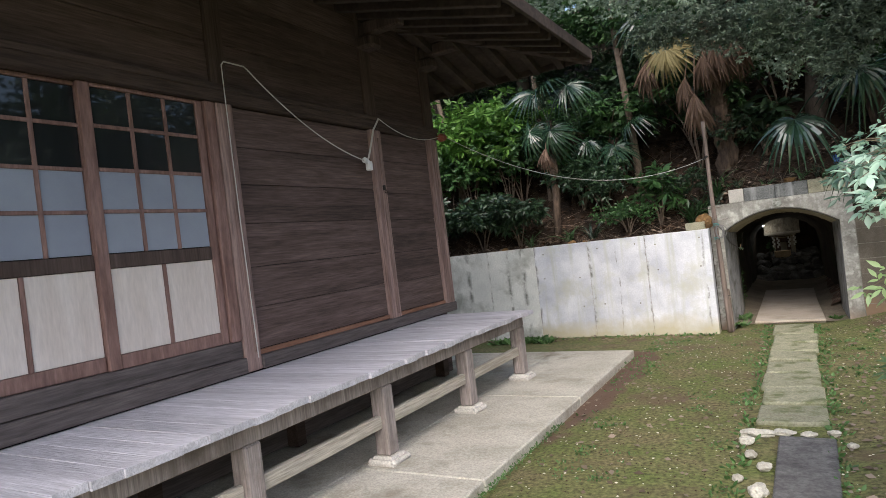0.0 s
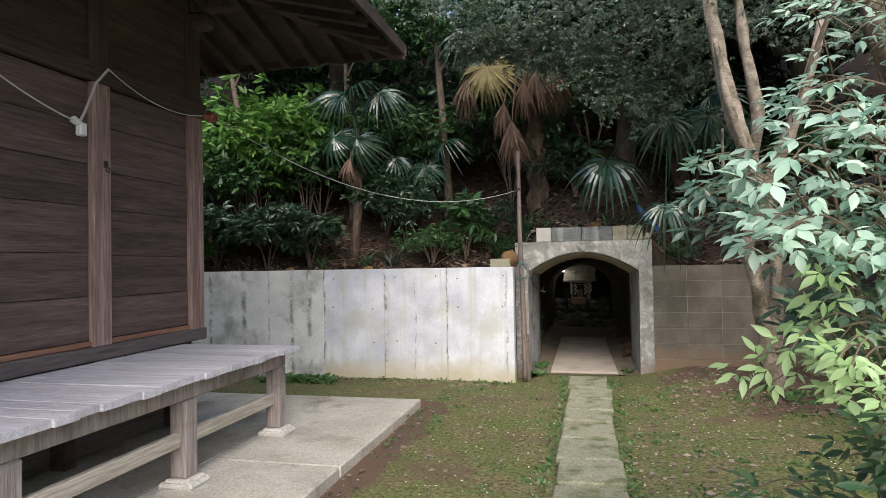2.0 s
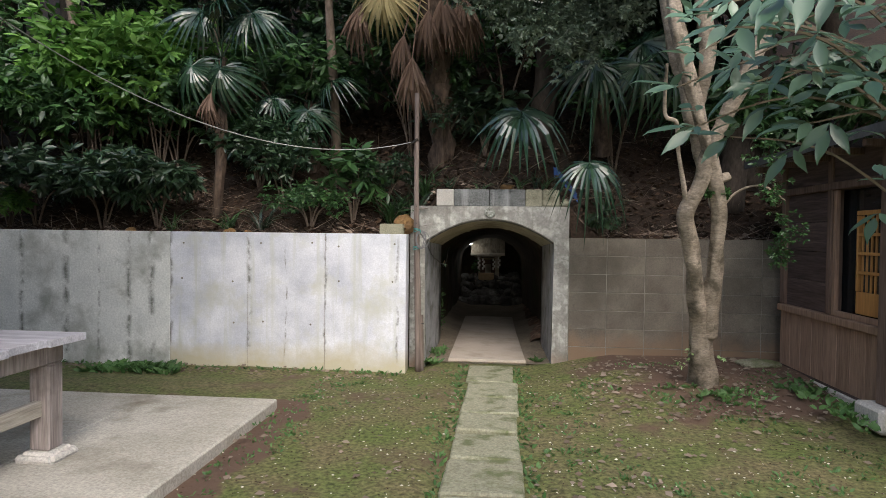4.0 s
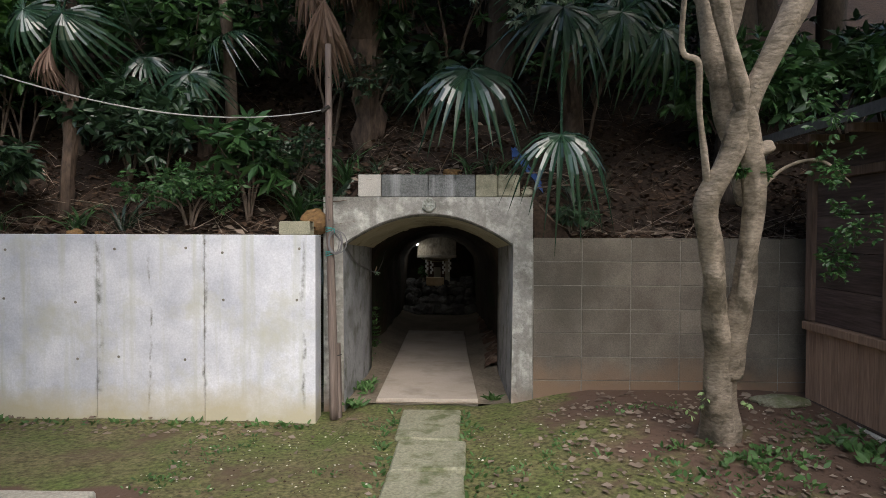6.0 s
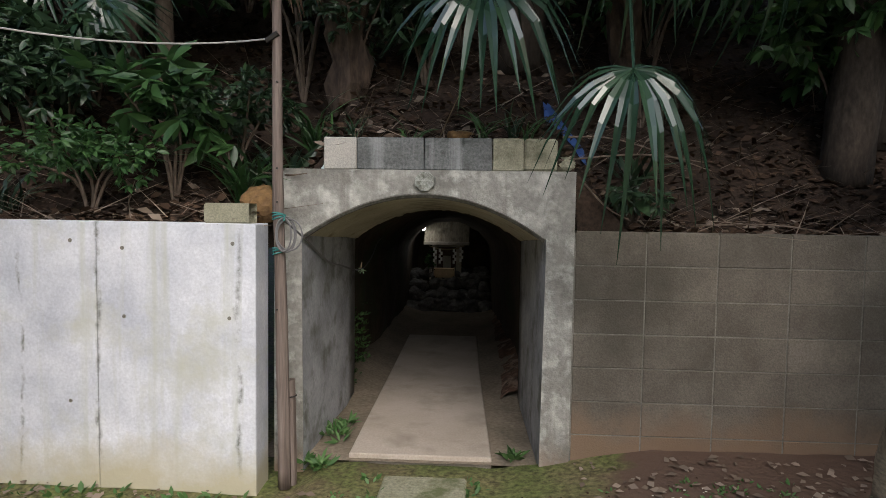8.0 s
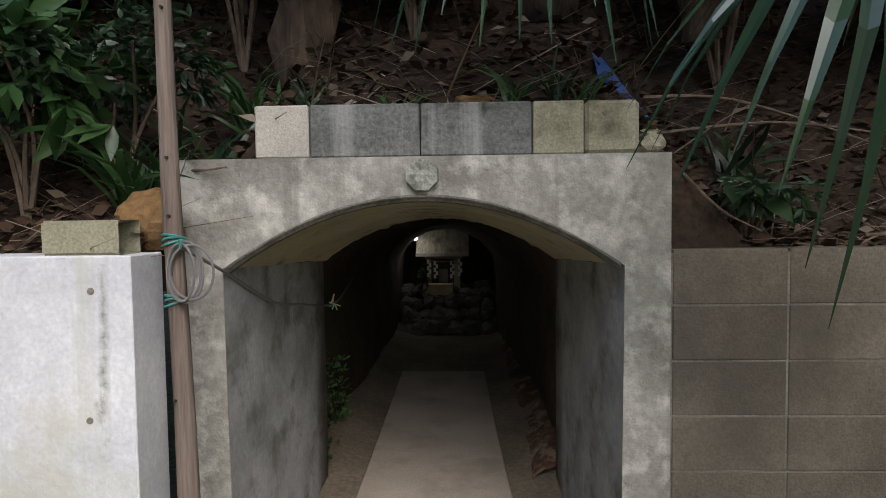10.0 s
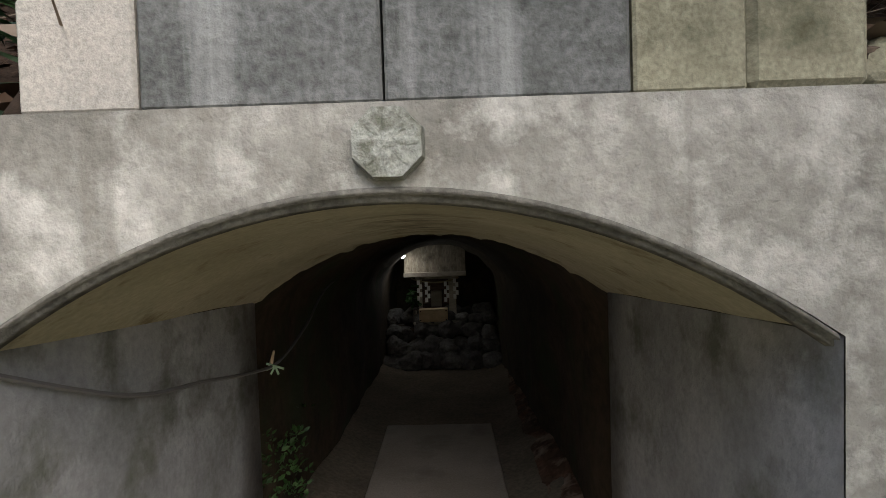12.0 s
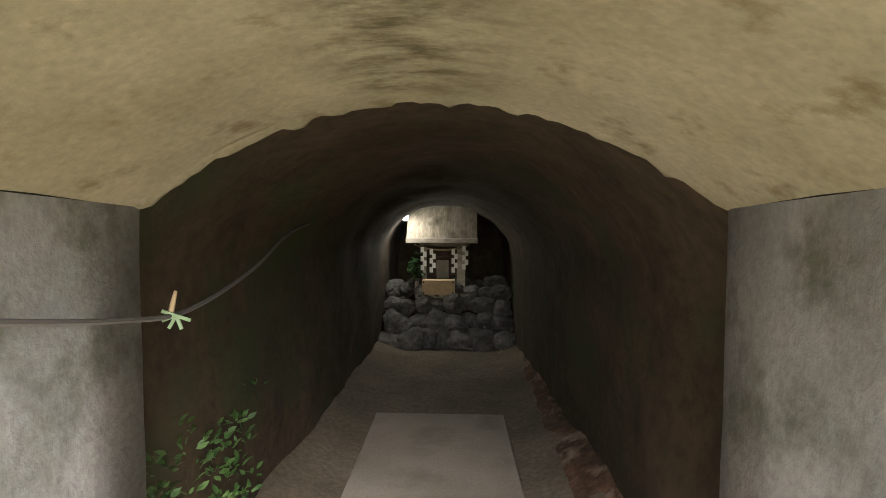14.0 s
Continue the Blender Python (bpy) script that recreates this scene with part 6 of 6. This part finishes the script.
def spray(root, tip, nodes, size, material, width=1.0, arch=0.06, lean=(-0.15, -0.55, 1.0), twig=0.05):
    """A pinnate spray: an arched rachis whose nodes carry pairs of leaflets in threes, and a threefold tip."""
    a, b = Vector(root), Vector(tip)
    pts, rad = smooth_line([a, a.lerp(b, 0.55) + Vector((0, 0, arch)), b], [0.0035, 0.0025, 0.0015], 8)
    part("branch", tube(pts, rad, 4), SHRUB_STEM, near)
    d = (b - a).normalized()
    up = Vector(lean).normalized()
    side = d.cross(up).normalized()
    place, way, big = [], [], []

    def three(q, w):
        tilt = (up + Vector(RNG.normal(0, 0.35, 3))).normalized()
        w = (w - tilt * w.dot(tilt)).normalized()
        for turn, k in ((0.0, 1.1), (0.85, 0.85), (-0.85, 0.85)):
            v = Matrix.Rotation(turn + RNG.normal(0, 0.15), 3, tilt) @ w
            place.append(q if turn else q + w * size * 0.22)
            way.append((v + Vector(RNG.normal(0, 0.12, 3)) - Vector((0, 0, 0.1))).normalized())
            big.append(k * RNG.uniform(0.7, 1.15))

    for i in range(nodes):
        f = 0.3 + 0.62 * i / max(nodes - 1, 1)
        q = pts[int(f * (len(pts) - 1))]
        for s in (-1, 1):
            w = (side * s * 0.85 + d * 0.6).normalized()
            three(q + w * twig * (1.25 - 0.7 * f), w)
    three(b, d)
    p = np.array([tuple(q) for q in place]) - np.array(root_place(near))
    me = leaf_mesh("spray_leaves", p, np.array([tuple(q) for q in way]), size * np.array(big), material, width, LANCE, LANCE_FACES, RNG, 1.6, lean)
    me.shade_smooth()
    ob = new("spray_leaves", me)
    ob.parent = near


def spread_sprays(count, box_x, box_y, box_z, nodes, size, material, width=1.0, heart=(1.5, 4.05), reach=0.3, twig=0.05):
    for _ in range(count):
        tip = Vector((RNG.uniform(*box_x), RNG.uniform(*box_y), RNG.uniform(*box_z)))
        back = Vector((heart[0] - tip.x + RNG.normal(0, 0.1), heart[1] - tip.y + RNG.normal(0, 0.1), RNG.uniform(-0.25, -0.02))).normalized()
        spray(tip + back * reach * RNG.uniform(0.8, 1.2), tip, nodes, size, material, width, twig=twig)


for k in range(9):
    a = k * 0.7
    part("stem", tube(*smooth_line([(1.5 + 0.1 * math.cos(a), 4.05 + 0.12 * math.sin(a), -0.05), (1.47 + 0.16 * math.cos(a), 4.05 + 0.2 * math.sin(a), 0.8), (1.42 + 0.26 * math.cos(a), 4.1 + 0.32 * math.sin(a), 1.55 + 0.1 * (k % 4))], [0.011, 0.009, 0.004], 5), 6), SHRUB_STEM, near)
# Bright young tips, sheen-pale broad leaves above them, a dark arm reaching over the path, body and skirts with shade
# in their colour.
spread_sprays(11, (0.84, 1.12), (3.48, 3.85), (1.02, 1.27), 2, 0.05, YOUNG_LEAF, 0.95, reach=0.24, twig=0.06)
spread_sprays(10, (1.1, 1.5), (3.55, 3.9), (0.92, 1.28), 2, 0.05, YOUNG_LEAF, 0.95, reach=0.26, twig=0.06)
spread_sprays(22, (0.9, 1.25), (3.62, 3.95), (1.42, 1.78), 2, 0.056, SKY_SHEEN_LEAF, 1.15, reach=0.28, twig=0.07)
spread_sprays(15, (0.84, 1.1), (4.1, 4.6), (1.47, 1.68), 3, 0.058, NANDINA_LEAF, 0.85, (1.4, 4.4), 0.36, 0.075)
spread_sprays(8, (0.9, 1.15), (4.4, 4.8), (1.6, 1.85), 3, 0.048, NANDINA_LEAF, 1.1, (1.5, 4.5), 0.3, 0.06)
spread_sprays(46, (1.05, 1.75), (3.6, 4.3), (1.2, 1.9), 3, 0.055, NANDINA_LEAF, 0.9, twig=0.07)
spread_sprays(34, (1.1, 1.8), (4.1, 4.8), (1.7, 2.45), 3, 0.055, SKY_SHEEN_LEAF, 1.0, (1.5, 4.5), twig=0.065)
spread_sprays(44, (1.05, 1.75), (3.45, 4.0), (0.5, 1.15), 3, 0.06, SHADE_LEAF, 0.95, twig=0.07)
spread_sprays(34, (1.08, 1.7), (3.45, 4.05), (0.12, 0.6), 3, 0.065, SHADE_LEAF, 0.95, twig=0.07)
spread_sprays(14, (1.05, 1.4), (3.85, 4.15), (1.1, 1.5), 3, 0.06, NANDINA_LEAF, 0.95, (1.6, 4.5), twig=0.07)
spread_sprays(8, (1.05, 1.35), (3.85, 4.1), (1.2, 1.5), 2, 0.062, SKY_SHEEN_LEAF, 1.1, (1.6, 4.4), twig=0.07)
spread_sprays(5, (1.0, 1.2), (3.75, 4.0), (1.2, 1.4), 2, 0.055, YOUNG_LEAF, 0.95, (1.6, 4.3), twig=0.06)
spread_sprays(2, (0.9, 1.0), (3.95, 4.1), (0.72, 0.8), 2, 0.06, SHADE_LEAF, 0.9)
# A bare-barked limb of the tree behind, arching over the shrub.
overhang = trunked("garden_tree", (2.0, 5.3, 0), "brown-barked garden tree arching over the shrub", [
    ([(2.0, 5.3, -0.1), (1.98, 5.28, 1.0), (1.92, 5.2, 2.0), (1.7, 5.0, 2.5), (1.9, 4.9, 3.2)], [0.06, 0.055, 0.048, 0.04, 0.025]),
    ([(1.72, 5.02, 2.48), (1.5, 4.9, 2.52), (1.3, 4.8, 2.72), (1.25, 4.7, 3.1)], [0.026, 0.02, 0.016, 0.008]),
    ([(1.9, 5.18, 2.1), (2.2, 5.0, 2.55), (2.4, 4.9, 3.1)], [0.035, 0.028, 0.016]),
    ([(1.55, 4.93, 2.5), (1.45, 5.0, 2.2), (1.4, 5.05, 2.0)], [0.012, 0.008, 0.004])], BROWN_BARK, rough=0.2)
leafy("crown", overhang, [(1.25, 4.75, 3.0), (1.9, 4.9, 3.2), (2.4, 4.9, 3.1), (2.1, 4.7, 2.7), (1.5, 4.8, 3.3)], [(0.4, 0.4, 0.3)] * 5, 170, 5, 0.06, GREY_LEAF, RNG, 1.0, 0.2)


# ---- small growth, litter ----
def scatter_stuff(name, label, category, pts, size, material, way_up=0.15, shape=CHIP, faces=CHIP_FACES, width=1.0, flat=2.0):
    n = len(pts)
    a = RNG.uniform(0, 2 * math.pi, n)
    way = np.stack([np.cos(a), np.sin(a), RNG.uniform(-0.05, way_up, n)], 1)
    me = leaf_mesh(name, np.array(pts), way, size * RNG.uniform(0.5, 1.3, n), material, width, shape, faces, RNG, flat)
    return tagged(new(name, me), label, category, kind="stuff")


def on_ground(n, x0, x1, y0, y1, lift=0.008, keep=None):
    out = []
    while len(out) < n:
        x, y = RNG.uniform(x0, x1), RNG.uniform(y0, y1)
        if keep is None or keep(x, y):
            out.append((x, y, ground_height(x, y) + lift))
    return out


def open_soil(x, y):
    return not (0.24 < x < 0.72 and y > 4) and not (x < -1.14 and y < 8.1) and y < 9.5 and not (x > 3.15)


def clumpy(x, y):
    return open_soil(x, y) and noise.noise(Vector((x * 1.4, y * 1.4, 9))) > 0.08


scatter_stuff("fallen_petals", "small pale petals scattered on the moss", "petals", on_ground(1500, -1.1, 2.8, 2.5, 9.4, keep=open_soil), 0.018, PETAL)
scatter_stuff("fallen_leaves", "brown fallen leaves scattered on the soil", "leaves",
              on_ground(700, -1.1, 3.1, 3, 9.5, keep=open_soil) + on_ground(500, 1.25, 3.2, 8.0, 9.8, 0.012) + on_ground(260, -4.8, -0.4, 9.2, 9.55, 0.012) + on_ground(160, 0.75, 1.5, 4.0, 7.0, keep=open_soil), 0.055, PALE_LITTER)
scatter_stuff("soil_crumbs", "dark crumbs of soil and bark", "litter", on_ground(5000, -1.1, 3.2, 3, 9.5, keep=open_soil), 0.016, LITTER)


def tufts(centres, per, size, spread):
    p, w = [], []
    for x, y, z in centres:
        for _ in range(per):
            a = RNG.uniform(0, 2 * math.pi)
            r = RNG.uniform(0, spread)
            p.append((x + r * math.cos(a), y + r * math.sin(a), z))
            w.append((math.cos(a), math.sin(a), RNG.uniform(0.25, 1.2)))
    return np.array(p), np.array(w), size * RNG.uniform(0.5, 1.2, len(p))


def weed_patch(name, label, centres, per, size, spread, material=WEED, width=1.0):
    p, w, s = tufts(centres, per, size, spread)
    return tagged(new(name, leaf_mesh(name, p, w, s, material, width, rng=RNG)), label, "weeds", kind="stuff")


weed_patch("moss_weeds", "tiny green weeds in the moss", on_ground(900, -1.1, 3.2, 3.0, 9.5, 0.0, clumpy), 6, 0.03, 0.04)
edge = [(x + RNG.uniform(-0.05, 0.05), y, ground_height(x, y)) for x in (0.21, 0.75) for y in np.arange(4.1, 9.8, 0.07) if RNG.random() < 0.75]
weed_patch("path_edge_weeds", "green weeds along the path stones", edge, 7, 0.045, 0.05)
weed_patch("wall_foot_weeds", "grassy weeds along the foot of the wall", [(x, 9.5 - RNG.uniform(0, 0.08), -0.05) for x in RNG.uniform(-5, -0.4, 38)], 6, 0.06, 0.05)
weed_patch("wall_foot_bushes", "low green weeds heaped at the wall foot", [(x, 9.42 - RNG.uniform(0, 0.25), -0.05) for x in np.concatenate([RNG.uniform(-3.5, -2.6, 38), RNG.uniform(-4.6, -4.0, 18)])], 9, 0.11, 0.08)
weed_patch("terrace_edge_moss", "bright moss along the terrace edge", [(-1.12 + RNG.uniform(-0.01, 0.03), y, 0.0) for y in np.arange(2.5, 5.4, 0.02)], 6, 0.022, 0.02)
weed_patch("tree_foot_weeds", "small green weeds round the tree foot", [(2.25 + RNG.normal(0, 0.3), 8.4 + RNG.normal(0, 0.2), 0.1) for _ in range(45)], 7, 0.055, 0.06)
weed_patch("shed_foot_weeds", "fern-like green weeds along the shed", [(3.02 + RNG.normal(0, 0.09), RNG.uniform(7.3, 9.4), 0.1) for _ in range(46)], 8, 0.075, 0.06)
weed_patch("portal_foot_weeds", "ferny weeds at the portal's foot", [(-0.16 + RNG.normal(0, 0.03), 9.82 + RNG.normal(0, 0.03), 0.0) for _ in range(5)] + [(-0.1 + RNG.normal(0, 0.03), 10.1 + RNG.uniform(0, 0.4), 0.02) for _ in range(8)]
           + [(0.96 + RNG.normal(0, 0.03), 9.98, 0.02) for _ in range(4)], 9, 0.085, 0.03, WEED, 0.6)
weed_patch("tunnel_wall_weeds", "small green plants on the damp tunnel wall", [(-0.27 + RNG.uniform(-0.02, 0.05), RNG.uniform(11.2, 12.0), RNG.uniform(0.02, 0.75) ** 1.6) for _ in range(110)], 7, 0.036, 0.04)


def on_hill(n, x0, x1, v0, v1, lift=0.015):
    x, v = RNG.uniform(x0, x1, n), v0 + (v1 - v0) * RNG.random(n) ** 1.4
    return [(a, hill_start(a) + b, hill_height(a, b) + lift) for a, b in zip(x, v)]


scatter_stuff("bank_litter", "thick brown leaf litter on the bank", "leaves", on_hill(17000, -6.2, 4.6, 0.02, 3.0), 0.072, LITTER, 0.5, flat=1.2)
scatter_stuff("pale_bank_litter", "pale dry leaves on the bank", "leaves", on_hill(800, -5.5, 4.0, 0.02, 1.6, 0.025), 0.08, PALE_LITTER, 0.5, flat=1.2)
STEM = np.array([(-0.008, 0, 0), (0.008, 0, 0), (0.006, 0.5, 0.02), (-0.006, 0.5, 0.02), (0.003, 1, 0.0), (-0.003, 1, 0.0)])
STEM_FACES = [(0, 1, 2, 3), (3, 2, 4, 5)]
scatter_stuff("bank_twigs", "thin dry twigs and stalks on the bank", "twigs", on_hill(1500, -5.5, 4.2, 0.03, 2.0, 0.03), 0.4, PALE_LITTER, 0.6, STEM, STEM_FACES)

BLADE = np.array([(-0.022, 0, 0), (0.022, 0, 0), (-0.03, 0.25, 0.1), (0.03, 0.25, 0.1), (-0.026, 0.55, 0.12), (0.026, 0.55, 0.12), (-0.014, 0.82, 0.0), (0.014, 0.82, 0.0), (0, 1, -0.16)])
BLADE_FACES = [(0, 1, 3, 2), (2, 3, 5, 4), (4, 5, 7, 6), (6, 7, 8)]
for k, (x, v, n, s) in enumerate(((-0.42, 0.25, 46, 0.42), (-0.62, 0.4, 46, 0.45), (-0.3, 0.5, 36, 0.4), (-0.02, 0.22, 16, 0.22), (0.3, 0.18, 12, 0.2), (0.75, 0.2, 16, 0.24), (0.92, 0.3, 14, 0.25), (1.0, 0.15, 10, 0.2),
                                  (-2.4, 0.25, 26, 0.3), (-2.05, 0.35, 24, 0.34), (-3.0, 0.2, 18, 0.28), (-1.7, 0.6, 26, 0.4), (1.7, 0.6, 18, 0.35))):
    z = hill_height(x, v)
    t = thing("grass_clump", (x, hill_start(x) + v, z), "dark green strap-leaved grass clump on the bank", "grass clump", "grass clumps on the bank")
    a = RNG.uniform(0, 2 * math.pi, n)
    way = np.stack([np.cos(a), np.sin(a), RNG.uniform(0.4, 1.9, n)], 1)
    me = leaf_mesh("tuft", RNG.normal(0, 0.025, (n, 3)) * [1, 1, 0.2], way, s * RNG.uniform(0.6, 1.25, n), MID_LEAF if k % 3 else DARK_LEAF, 1.0, BLADE, BLADE_FACES, RNG, 1.5)
    ob = new("tuft", me)
    ob.parent = t

# Long dry stalks over the bank beside the portal, and one fallen branch on the block wall.
for k, pts in enumerate((((1.18, 9.95, 1.83), (1.5, 9.98, 1.82), (2.0, 10.0, 1.66)), ((1.16, 9.93, 1.7), (1.6, 9.95, 1.74), (1.95, 9.95, 1.7)), ((1.3, 9.93, 1.58), (1.42, 9.9, 1.45), (1.55, 9.9, 1.38)),
                         ((1.9, 9.92, 1.36), (2.3, 9.93, 1.37), (2.7, 9.95, 1.32)), ((-0.5, 10.0, 1.62), (-0.3, 9.85, 1.6), (-0.2, 9.84, 1.61)))):
    st = thing("dry_stalk", pts[0], "thin dry brown stalk lying on the bank", "stalk", "dry stalks")
    part("stalk", tube(*smooth_line(pts, [0.006, 0.0045, 0.0025], 5), 6), BROWN_BARK, st)
big = thing("broad_leaf_plant", (1.55, 10.1, 1.5), "broad dark green leaf hanging over the block wall", "plant")
me = leaf_mesh("leaf", np.array([(-0.02, -0.1, 0.05), (0.02, -0.06, 0.1), (0.05, -0.1, 0.0)]), np.array([(-0.3, -0.5, -0.2), (0.5, -0.4, 0.1), (0.2, -0.6, -0.4)]), np.array([0.2, 0.18, 0.16]), DARK_LEAF, 1.1)
new("leaf", me).parent = big
